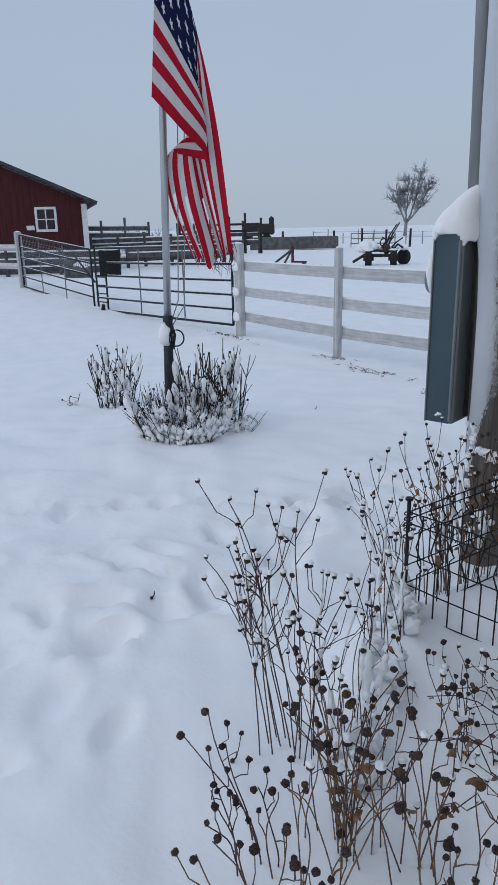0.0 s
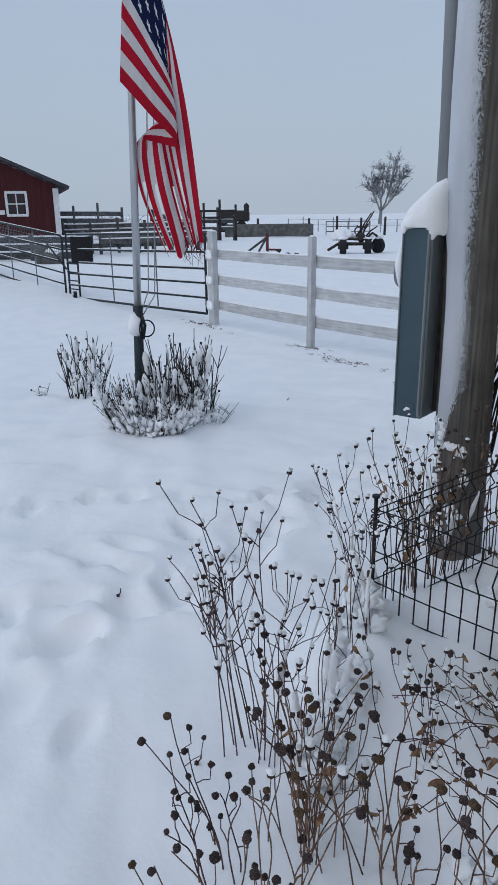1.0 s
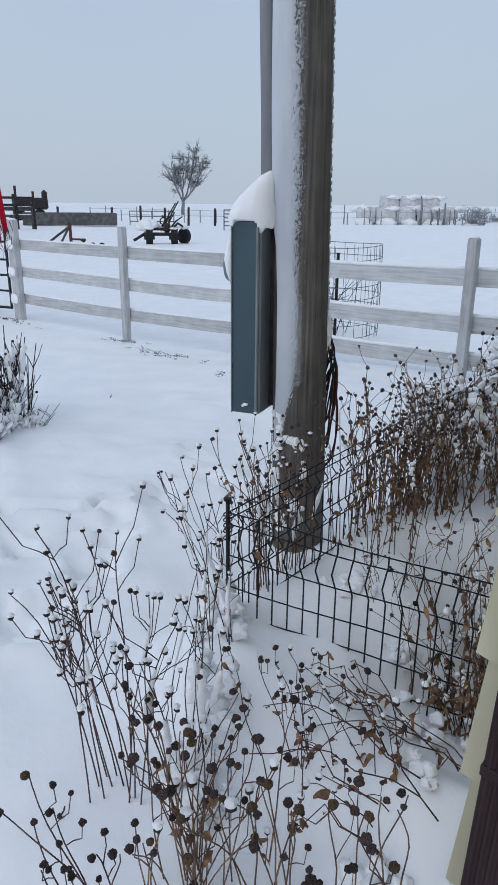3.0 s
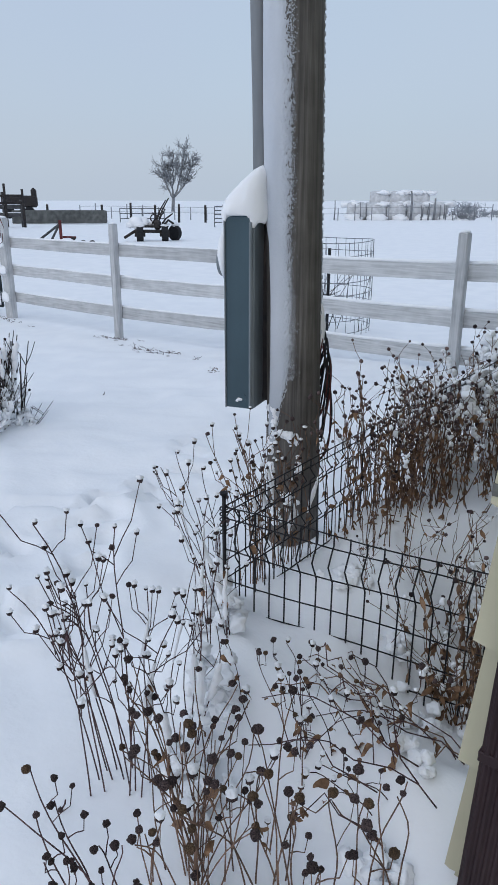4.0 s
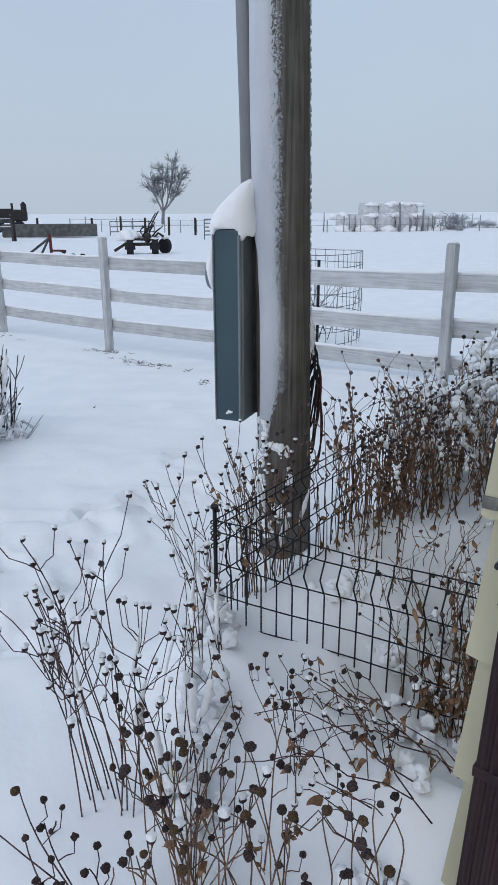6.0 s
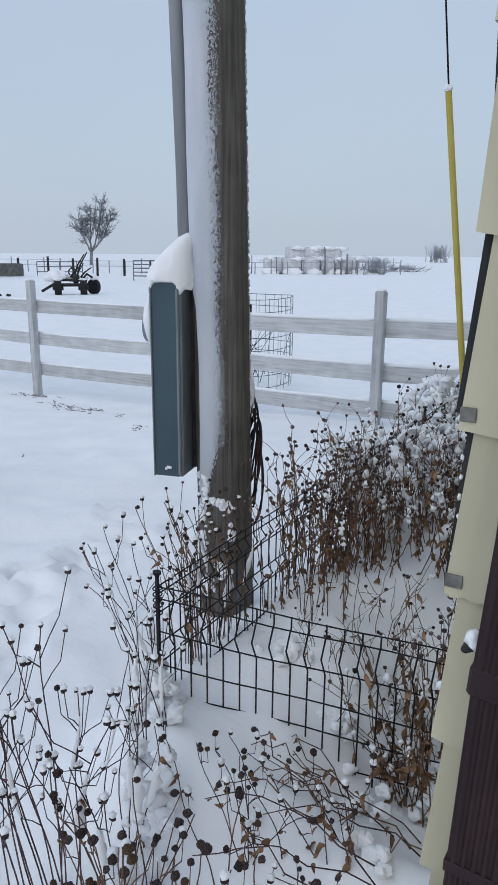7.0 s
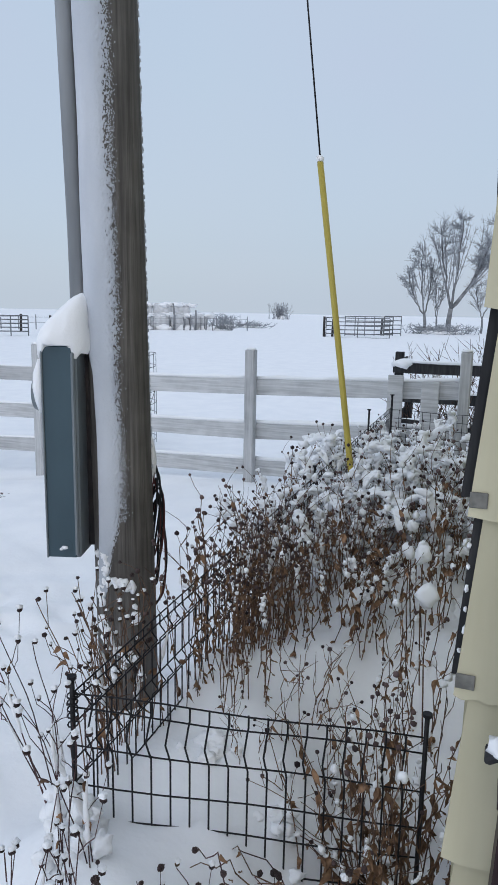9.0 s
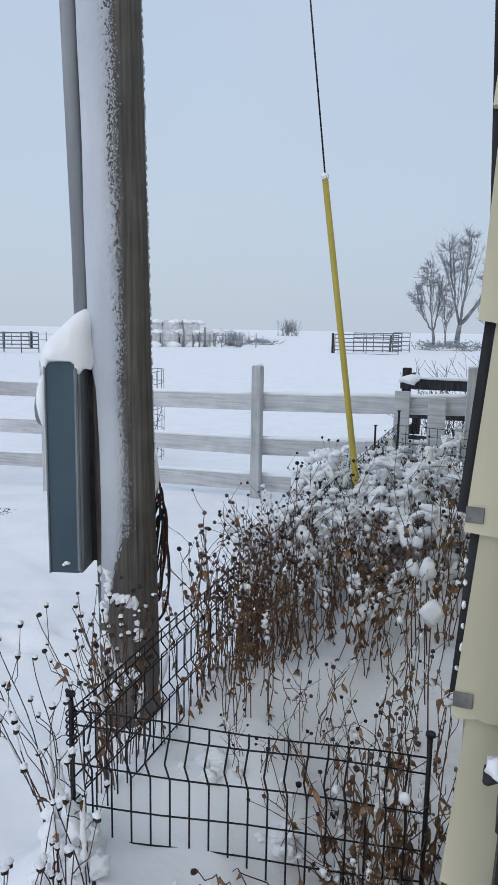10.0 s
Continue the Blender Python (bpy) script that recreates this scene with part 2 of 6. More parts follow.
class Shape:
    """Collects the vertices and faces of one mesh."""

    def __init__(self):
        self.v, self.f = [], []

    def add(self, verts, faces):
        k = len(self.v)
        self.v.extend(verts)
        self.f.extend(tuple(i + k for i in q) for q in faces)
        return self

    def box(self, c, size, rot=None, bevel=0.0):
        """A box with chamfered edges."""
        hx, hy, hz = (s / 2 for s in size)
        b = min(bevel, hx * 0.9, hy * 0.9, hz * 0.9)
        bm = bmesh.new()
        bmesh.ops.create_cube(bm, size=1)
        for p in bm.verts:
            p.co = Vector((p.co.x * 2 * hx, p.co.y * 2 * hy, p.co.z * 2 * hz))
        if b > 0:
            bmesh.ops.bevel(bm, geom=bm.edges[:], offset=b, segments=1, affect="EDGES")
        r = rot if rot is not None else Matrix.Identity(3)
        bm.verts.index_update()
        vs = [tuple(Vector(c) + r @ p.co) for p in bm.verts]
        fs = [tuple(q.index for q in face.verts) for face in bm.faces]
        bm.free()
        return self.add(vs, fs)

    def tube(self, pts, r0, r1=None, n=6, cap=True):
        r1 = r0 if r1 is None else r1
        pts = [Vector(p) for p in pts]
        vs, fs = [], []
        side = None
        for i, p in enumerate(pts):
            d = (pts[min(i + 1, len(pts) - 1)] - pts[max(i - 1, 0)])
            d = d.normalized() if d.length > 1e-9 else Vector((0, 0, 1))
            if side is None:
                side = d.cross(Vector((0.31, 0.95, 0.05)))
                if side.length < 0.1:
                    side = d.cross(Vector((1, 0, 0)))
            side = (side - d * side.dot(d)).normalized()
            up = d.cross(side)
            r = r0 + (r1 - r0) * i / max(1, len(pts) - 1)
            for k in range(n):
                a = 2 * math.pi * k / n
                vs.append(tuple(p + side * (r * math.cos(a)) + up * (r * math.sin(a))))
        for i in range(len(pts) - 1):
            for k in range(n):
                a, b = i * n + k, i * n + (k + 1) % n
                fs.append((a, b, b + n, a + n))
        if cap:
            fs.append(tuple(range(n))[::-1])
            fs.append(tuple(range((len(pts) - 1) * n, len(pts) * n)))
        return self.add(vs, fs)

    def lump(self, c, r, rough=0.25, seed=0.0, fine=1, flat=1.0):
        """An uneven rounded clump; flat squeezes its underside."""
        rx, ry, rz = (r, r, r) if isinstance(r, (int, float)) else r
        v0, f0 = ICO[fine]
        vs = []
        for x, y, z in v0:
            k = 1 + rough * noise.noise(Vector((x * 1.3 + seed, y * 1.3 - seed * 0.7, z * 1.3 + seed * 1.9)))
            k += 0.4 * rough * noise.noise(Vector((x * 3.1 - seed, y * 3.1 + seed, z * 3.1)))
            zz = z * rz * k
            vs.append((c[0] + x * rx * k, c[1] + y * ry * k, c[2] + (zz * flat if zz < 0 else zz)))
        return self.add(vs, f0)

    def sleeve(self, pts, r, seed, n=6):
        """Snow clinging along a stalk: a lumpy tube closed at both ends."""
        vs, fs = [], []
        m = len(pts)
        for i, p in enumerate(pts):
            t = i / (m - 1)
            q = r * (0.25 + math.sin(math.pi * (0.08 + 0.86 * t))) * (1 + 0.7 * noise.noise(Vector((seed, i * 0.9, 0))))
            off = Vector((noise.noise(Vector((seed, i, 3))), noise.noise(Vector((seed, i, 6))), 0.4)) * r * 0.6
            for k in range(n):
                a = 2 * math.pi * k / n
                w = q * (1 + 0.35 * noise.noise(Vector((seed + k, i, 9))))
                vs.append((p[0] + off.x + w * math.cos(a), p[1] + off.y + w * math.sin(a), p[2] + off.z + 0.5 * w * math.sin(a * 2 + seed)))
        for i in range(m - 1):
            for k in range(n):
                a, b = i * n + k, i * n + (k + 1) % n
                fs.append((a, b, b + n, a + n))
        fs += [tuple(range(n))[::-1], tuple(range((m - 1) * n, m * n))]
        return self.add(vs, fs)

    def mesh(self, name, smooth=True):
        me = bpy.data.meshes.new(name)
        me.from_pydata(self.v, [], self.f)
        me.update()
        if smooth:
            me.polygons.foreach_set("use_smooth", [True] * len(me.polygons))
        return me


def thing(name, label, category, at=(0, 0, 0), group="", kind="", rz=0.0):
    ob = new(name)
    ob.matrix_basis = pose(*at, 0, 0, rz)
    return tagged(ob, label, category, group, kind)


def part(name, shape, mat, parent, label="", smooth=False, at=None, kind=""):
    """Links a Shape or a ready mesh as one mesh object under a thing or a part."""
    me = shape.mesh(name, smooth) if isinstance(shape, Shape) else shape
    if not me.materials:
        me.materials.append(mat)
    ob = new(name, me)
    ob.parent = parent
    if at is not None:
        ob.matrix_basis = at
    if label:
        ob["label"] = label
    if kind:
        ob["kind"] = kind
    return ob


def smoothstep(a, b, x):
    t = np.clip((x - a) / (b - a), 0, 1)
    return t * t * (3 - 2 * t)


# ---- ground ----
PRINTS = []
rng = random.Random(5)
TRAILS = (((-2.65, 3.5), (-2.35, 2.5), 9), ((-2.35, 2.5), (-1.85, 1.85), 9), ((-1.9, 1.9), (-1.65, 0.95), 9), ((-2.1, 3.4), (-2.6, 2.3), 6), ((-2.45, 2.5), (-2.15, 1.3), 9), ((-2.15, 1.4), (-1.75, 0.6), 8), ((-2.6, 2.3), (-3.4, 1.0), 9), ((-2.5, 1.4), (-3.0, 0.3), 8), ((-1.45, 0.9), (-1.2, 0.4), 4))
for (x0, y0), (x1, y1), count in TRAILS:
    for i in range(count):
        s = (i + 0.5 * rng.random()) / count
        PRINTS.append((x0 + (x1 - x0) * s + rng.gauss(0, 0.09), y0 + (y1 - y0) * s + rng.gauss(0, 0.09), rng.uniform(0, math.pi), rng.uniform(0.022, 0.060), rng.uniform(0.6, 1.1)))


def fbm(x, y, seed, cells=(1.0, 2.1, 4.3)):
    """Smooth waves of several lengths; cheap stand-in for drift noise."""
    out = np.zeros_like(x)
    for i, c in enumerate(cells):
        a = seed * 1.7 + i * 2.3
        out += (np.sin(x * c + a + 1.3 * np.sin(y * c * 0.7 + a)) * np.cos(y * c * 1.15 - a * 0.6 + np.sin(x * c * 0.5))) / (1.6 ** i)
    return out


def height(x, y):
    x, y = np.asarray(x, float), np.asarray(y, float)
    r = np.hypot(x, y - 0.3)
    z = 0.40 - 0.045 * np.minimum(r, 9.0)
    z = z + 0.30 * smoothstep(12, 25, r) + 0.5 * smoothstep(55, 90, r) + 0.25 * smoothstep(90, 300, r)
    z = z + 0.26 * np.exp(-((x + 17.5) ** 2 + (y - 5) ** 2) / 18)
    z = z + 0.10 * np.exp(-((x + 2.2) ** 2 + (y - 6.4) ** 2) / 4.0)
    bed = smoothstep(-1.38, -1.08, x) * smoothstep(1.42, 1.80, y) * (1 - smoothstep(6.3, 6.9, y))
    z = z + bed * (0.19 - 0.05 * (1 - smoothstep(2.3, 3.2, y)) - 0.10 * smoothstep(-0.9, -0.45, x) * smoothstep(1.6, 2.0, y) * (1 - smoothstep(2.4, 3.2, y)) - 0.15 * smoothstep(-0.80, -0.36, x) * smoothstep(1.72, 2.05, y) * (1 - smoothstep(2.4, 3.3, y)) + 0.025 * fbm(x, y, 3, (6.0, 11.0)) + 0.035 * (y - 2))
    z = z + 0.035 * np.exp(-((x + 0.93) / 0.13) ** 2 - ((y - 1.72) / 0.10) ** 2) - 0.02 * np.exp(-((x + 1.12) / 0.12) ** 2 - ((y - 1.80) / 0.12) ** 2)
    z = z + 0.05 * np.exp(-((x + 4.4) ** 2 + (y - 2.6) ** 2) / 0.9)
    z = z + 0.022 * fbm(x, y, 1, (0.7, 1.5, 3.3)) * smoothstep(1.0, 3.0, r) + (0.010 + 0.007 * (1 - smoothstep(-1.9, -1.3, x))) * fbm(x + 0.3 * y, y, 2, (5.0, 9.0, 17.0)) * (1 - 0.8 * smoothstep(4, 8, r))
    z = z + 0.012 * fbm(x * 0.6 + y, y * 2.2 - x, 6, (1.6, 3.1))
    z = z + 0.12 * fbm(x, y, 4, (0.05, 0.11)) * smoothstep(16, 40, r)
    near = (r < 8)
    for px, py, a, d, w in PRINTS:
        u = (x - px) * math.cos(a) + (y - py) * math.sin(a)
        v = -(x - px) * math.sin(a) + (y - py) * math.cos(a)
        q = np.sqrt((u / (0.125 * w)) ** 2 + (v / (0.062 * w)) ** 2)
        z = z - near * 0.95 * d * np.exp(-q ** 3) + near * 0.28 * d * np.exp(-((q - 1.45) / 0.4) ** 2)
    return z


def gz(x, y):
    return float(height(np.array([x]), np.array([y]))[0])


radii = np.concatenate([np.linspace(0.15, 9, 230), 9 * np.geomspace(1.02, 340, 130)])
angles = np.linspace(0, 2 * math.pi, 421)[:-1]
RR, AA = np.meshgrid(radii, angles, indexing="ij")
GX, GY = RR * np.cos(AA) - 0.2, RR * np.sin(AA) + 0.6
GZ = height(GX, GY)
verts = np.stack([GX, GY, GZ], -1).reshape(-1, 3)
na = len(angles)
ii, jj = np.meshgrid(np.arange(len(radii) - 1), np.arange(na), indexing="ij")
j2 = (jj + 1) % na
quads = np.stack([ii * na + jj, (ii + 1) * na + jj, (ii + 1) * na + j2, ii * na + j2], -1).reshape(-1, 4)
gm = bpy.data.meshes.new("ground")
gm.from_pydata(verts.tolist(), [], quads.tolist() + [tuple(range(na))])
gm.update()
gm.polygons.foreach_set("use_smooth", [True] * len(gm.polygons))
gm.materials.append(M_SNOW)
tagged(new("ground", gm), "snow-covered yard and fields with drifts and footprints", "ground", kind="structure")


# ---- house ----
CX, CY = -0.209, 1.539
COURSE = 0.267
house = thing("house", "cream shake-sided house corner with a brown downspout", "house", (CX, CY, 0))
core = Shape().box((2.56, 2.525, 1.75), (5.0, 5.0, 3.1), bevel=0.01)
part("wall", core, M_SIDING, house)


def shake_mesh(width, variant, flare=0.0):
    """One tapered shake, thicker at its lower edge, with a slightly wavy butt."""
    s = Shape()
    n = 6
    for i in range(n + 1):
        x = width * i / n
        xt = max(x, flare)
        wob = 0.003 * math.sin(i * 2.1 + variant)
        s.v += [(x, -0.017, wob), (x, 0.0, wob), (xt, -0.004, 0.285), (xt, 0.0, 0.285)]
    for i in range(n):
        a, b = 4 * i, 4 * i + 4
        s.f += [(a, b, b + 2, a + 2), (a + 1, a, a + 2, a + 3), (b, a, a + 1, b + 1), (a + 3, a + 2, b + 2, b + 3)]
    s.f += [(0, 2, 3, 1), (4 * n, 4 * n + 1, 4 * n + 3, 4 * n + 2)]
    s.f = [q for q in s.f if len(set(q)) == 4]
    me = s.mesh("shake", False)
    me.materials.append(M_SIDING)
    return me


EDGE_UP = shake_mesh(0.18, 2, 0.011)
SHAKES = [shake_mesh(0.597, k) for k in range(4)]
EDGE = {k: shake_mesh(k / 1000, 2, 0.022) for k in (69, 180, 330, 470)}
first = {0: 330, 1: 69, 2: 470, 3: 180, 4: 69, 5: 330, 6: 180, 7: 470}
for c in range(9):
    z = 0.937 + COURSE * (c - 3) + (0.0, 0.015, 0.008)[max(0, c - 5) % 3]
    w = first[c % 8]
    part("shake", EDGE_UP if c == 6 else EDGE[w], M_SIDING, house, at=pose(0.0, 0.017, z))
    x, k = w / 1000 + 0.003, c
    while x < 4.2:
        part("shake", SHAKES[k % 4], M_SIDING, house, at=pose(x, 0.017, z))
        x, k = x + 0.6, k + 1
# dark boards on the side wall that stand proud of the corner
for z0, top, low in ((2.115, -0.006, 0.006), (2.381, -0.018, -0.006), (1.757, 0.008, -0.012), (1.490, 0.010, -0.006)):
    s = Shape()
    for y in (0.022, 0.60):
        s.v += [(low, y, z0 - 0.262), (0.030, y, z0 - 0.262), (top, y, z0 + 0.004), (0.045, y, z0 + 0.004)]
    s.f = [(0, 1, 3, 2), (4, 6, 7, 5), (0, 2, 6, 4), (1, 5, 7, 3), (0, 4, 5, 1), (2, 3, 7, 6)]
    part("side_board", s, M_SHAKE, house, "dark side board")
part("side_wall", Shape().box((0.030, 2.5, 0.75), (0.03, 4.9, 1.0)), M_SIDING, house)
for z, wd in ((1.486, 0.024), (1.219, 0.027)):
    part("bare_patch", Shape().box((wd / 2 + 0.001, -0.0005, z + 0.012), (wd, 0.004, 0.022), bevel=0.001), M_PUTTY, house, "grey bare patch at a shake's corner")
rng = random.Random(2)
for i in range(7):
    part("snow_crumb", Shape().lump((0.006 + rng.uniform(-0.004, 0.002), 0.02, 1.235 + 0.032 * i), (0.003, 0.004, rng.uniform(0.003, 0.008)), 0.5, i), M_SNOW, house)


def spout_section(x0, z0, x1, z1, w, d, ribs=5):
    """A ribbed rectangular downspout length between two heights."""
    ring = []
    for i in range(ribs * 4 + 1):
        t = i / (ribs * 4)
        ring.append((-w / 2 + w * t, -d / 2 - (0.0035 if (i // 2) % 2 else 0.0)))
    ring += [(w / 2, d / 2), (-w / 2, d / 2)]
    s = Shape()
    n = len(ring)
    for x, z in ((x0, z0), (x1, z1)):
        s.v += [(x + a, b, z) for a, b in ring]
    s.f = [(i, (i + 1) % n, n + (i + 1) % n, n + i) for i in range(n)]
    return s


spout = part("downspout", spout_section(0.091, 0.35, 0.116, 1.13, 0.080, 0.062), M_SPOUT, house, "dark brown ribbed metal downspout", at=pose(0, -0.050, 0))
part("upper_section", spout_section(0.117, 1.11, 0.225, 2.9, 0.088, 0.068), M_SPOUT, spout)
part("coupling", Shape().box((0.118, -0.001, 1.12), (0.096, 0.074, 0.05), Euler((0, radians(3), 0)).to_matrix(), 0.005), M_SPOUT, spout)
part("strap", Shape().box((0.104, 0.0, 0.78), (0.086, 0.070, 0.022), bevel=0.002), M_SPOUT, spout)
part("elbow_lip", Shape().box((0.064, 0.010, 1.158), (0.034, 0.040, 0.012), Euler((0, radians(-32), 0)).to_matrix(), 0.004), M_SHAKE, spout, "dark folded metal lip")
lip = Shape().lump((0.066, 0.005, 1.168), (0.014, 0.016, 0.014), 0.6, 2.0)
part("snow", lip, M_SNOW, spout, "small lump of snow", True)


# ---- utility pole with meter box ----
def pole_point(z):
    return Vector((-1.436 - 0.019 * (z - 1.0), 2.686 - 0.007 * (z - 1.0), z))


upole = thing("utility_pole", "weathered wooden utility pole, one side crusted with snow", "utility pole", (0, 0, 0))
s = Shape()
SEG, LEV = 40, 90
PZ = [0.15 + 7.2 * (i / LEV) ** 1.0 for i in range(LEV + 1)]
for z in PZ:
    c = pole_point(z)
    r = 0.110 - 0.003 * z
    for k in range(SEG):
        a = 2 * math.pi * k / SEG
        rr = r * (1 + 0.012 * noise.noise(Vector((math.cos(a) * 4, math.sin(a) * 4, z * 0.8))) + 0.010 * noise.noise(Vector((a * 9, 0, z * 0.35))))
        s.v.append((c.x + rr * math.cos(a), c.y + rr * math.sin(a), z))
for i in range(LEV):
    for k in range(SEG):
        a, b = i * SEG + k, i * SEG + (k + 1) % SEG
        s.f.append((a, b, b + SEG, a + SEG))
s.f.append(tuple(range(LEV * SEG, (LEV + 1) * SEG)))
part("shaft", s, M_POLE, upole, smooth=True)


def crust(a0, a1, z0, z1, thick, ragged, nz, nk=22, seed=0):
    """A drift plastered on the windward side, thinning to a crumbly border."""
    s = Shape()
    for i in range(nz + 1):
        z = z0 + (z1 - z0) * i / nz
        c = pole_point(z)
        r = 0.110 - 0.003 * z
        lo = a0 + 0.10 * noise.noise(Vector((seed, z * 2.0, 1)))
        lo += radians(21) * (1 - float(smoothstep(1.52, 1.68, z))) + radians(4)
        hi = a1 + ragged * (noise.noise(Vector((seed + 3, z * 3.0, 2))) * 0.6 + noise.noise(Vector((seed + 5, z * 26.0, 2))) * 0.5)
        hi = lo + (hi - lo) * float(0.25 + 0.75 * smoothstep(z0, z0 + 0.42, z)) if z0 < 1 else hi
        ends = smoothstep(z0, z0 + 0.10, z)
        for k in range(nk + 1):
            t = k / nk
            a = lo + (hi - lo) * t
            th = thick * (1 - t) ** 0.75 * min(1.0, t * 6) if t < 0.985 else -0.002
            grain = 0.005 * noise.noise(Vector((a * 34, z * 70, seed))) + 0.004 * noise.noise(Vector((a * 60, z * 140, seed)))
            edge = smoothstep(0.60, 0.92, t)
            rr = r - 0.003 + float(ends) * (th + float(edge) * grain * 1.5 + 0.004 * noise.noise(Vector((a * 3, z * 3, seed))))
            s.v.append((c.x + rr * math.cos(a), c.y + rr * math.sin(a), z))
    w = nk + 1
    for i in range(nz):
        for k in range(nk):
            q = i * w + k
            s.f.append((q, q + 1, q + 1 + w, q + w))
    return s


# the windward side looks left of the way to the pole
part("snow_crust", crust(radians(224), radians(303), 0.70, 3.3, 0.020, 0.07, 560, 40), M_SHADED_RIME, upole, "smooth snow plastered on the windward side", True)
part("snow_crust", crust(radians(224), radians(303), 3.28, 7.2, 0.020, 0.07, 200, 24), M_SHADED_RIME, upole, "smooth snow plastered on the windward side", True)
s = Shape()
rng = random.Random(19)
for i in range(4200):
    z = 1.02 + 2.3 * rng.random()
    c = pole_point(z)
    a = radians(303) + rng.gauss(-0.05, 0.085) + 0.10 * noise.noise(Vector((3, z * 3.0, 2)))
    r = 0.1105 - 0.003 * z + max(0.0, (radians(300) - a) * 0.012)
    q = rng.uniform(0.0006, 0.0022)
    s.lump((c.x + r * math.cos(a), c.y + r * math.sin(a), z), (q, q, q * 1.2), 0.5, i * 0.61, 0)
part("frost_border", s, M_SHADED_RIME, upole, "crumbs of frost along the drift's border", True, kind="stuff")
s = Shape()
for i in range(620):
    z = 1.15 + 2.3 * (int(rng.random() * 85) + rng.gauss(0.5, 0.22)) / 85
    c = pole_point(z)
    a = radians(36) + rng.gauss(0, 0.10)
    r = 0.1105 - 0.003 * z
    q = rng.uniform(0.0015, 0.0062)
    s.lump((c.x + r * math.cos(a), c.y + r * math.sin(a), z), (q, q, q * 1.6), 0.5, i * 0.37, 0)
part("rime_border", s, M_SHADED_RIME, upole, "rime stuck along the edge", True, kind="stuff")
for i, (z, a, w, h) in enumerate(((0.86, 262, 0.034, 0.05), (0.80, 286, 0.040, 0.014), (0.785, 306, 0.020, 0.010), (0.72, 250, 0.026, 0.07), (0.66, 318, 0.010, 0.026), (0.60, 252, 0.024, 0.06), (0.52, 300, 0.026, 0.03), (0.44, 262, 0.030, 0.05))):
    s = Shape()
    for k in range(16):
        zz, aa = z + rng.gauss(0, h * 0.5), radians(a) + rng.gauss(0, w * 4.5)
        c = pole_point(zz)
        q = rng.uniform(0.006, 0.014)
        s.lump((c.x + 0.107 * math.cos(aa), c.y + 0.109 * math.sin(aa), zz), (q, q, q * rng.uniform(0.8, 1.6)), 0.6, i * 1.3 + k)
    part("snow_patch", s, M_SNOW, upole, "loose snow stuck to the wood", True, kind="stuff")
s = Shape().tube([(-1.557, 2.620, 1.60), (-1.562, 2.618, 2.0), (-1.578, 2.607, 2.7), (-1.66, 2.57, 6.9)], 0.0272, n=14)
part("conduit", s, M_CONDUIT, upole, "grey metal conduit", True)
for z in (2.95,):
    part("conduit_clamp", Shape().tube([(-1.595, 2.594, z), (-1.596, 2.593, z + 0.03)], 0.030, n=14), M_CONDUIT, upole)
rng = random.Random(8)
for i in range(10):
    ph, w, drop = rng.uniform(0, 6), 0.010 + 0.0032 * i, 0.24 + 0.020 * i
    top_z = 1.19 - 0.014 * i + 0.03 * math.sin(i * 2.1)
    pts = []
    for k in range(29):
        a = 2 * math.pi * k / 28
        pts.append((-1.352 + w * 0.8 * math.sin(a + 0.3) + 0.006 * math.sin(ph + 2 * a), 2.742 + w * 0.6 * math.sin(a) + 0.008 * math.cos(ph + a) + 0.004 * i, top_z - drop * 0.5 * (1 - math.cos(a)) + 0.01 * math.sin(ph * 2 + 3 * a)))
    part("cable_loop", Shape().tube(pts, 0.0040, n=6), M_CABLE if i % 3 == 0 else M_RUBBER, upole, "dark cable loop", True)
part("cable_tail", Shape().tube([(-1.350, 2.735, 0.95), (-1.346, 2.738, 0.75), (-1.352, 2.74, 0.55), (-1.35, 2.735, 0.3)], 0.005, n=6), M_CABLE, upole, smooth=True)
s = Shape().sleeve([(-1.352, 2.742, 1.12), (-1.352, 2.745, 1.17), (-1.353, 2.746, 1.22), (-1.355, 2.746, 1.27), (-1.357, 2.745, 1.31)], 0.015, 4.0, 10)
part("snow_on_cable", s, M_SNOW, upole, smooth=True)

# meter box; local x runs along its visible narrow face, local y away from the viewer
BOX_TURN = 17.0
mbox = thing("meter_box", "blue-grey steel electric meter box capped with snow", "meter box", (-1.612, 2.479, 0.90), rz=BOX_TURN)
W, DP, HT = 0.116, 0.19, 0.735
part("body", Shape().box((W / 2, DP / 2, HT / 2), (W, DP, HT), bevel=0.006), M_BOXSIDE, mbox)
face = Shape().box((W / 2 - 0.006, -0.003, HT / 2 - 0.004), (W - 0.016, 0.008, HT - 0.012), bevel=0.003)
part("side_panel", face, M_BOX, mbox, "dark blue-grey painted panel")
part("flange", Shape().box((0.002, -0.006, HT / 2 - 0.01), (0.006, 0.014, HT - 0.02), bevel=0.002), M_BOXSIDE, mbox)
part("seam", Shape().box((W - 0.012, -0.006, HT / 2 - 0.01), (0.012, 0.010, HT - 0.04), bevel=0.004), M_BOXSIDE, mbox)
part("knockout", Shape().tube([(0.066, -0.0085, 0.045), (0.066, -0.0075, 0.045)], 0.022, n=20), M_BOX, mbox, "round knockout disc")
s = Shape().lump((0.062, -0.010, 0.038), (0.012, 0.005, 0.007), 0.5, 1.0)
s.lump((0.050, -0.010, 0.032), (0.006, 0.004, 0.005), 0.5, 2.0)
part("snow_speck", s, M_SNOW, mbox, smooth=True)
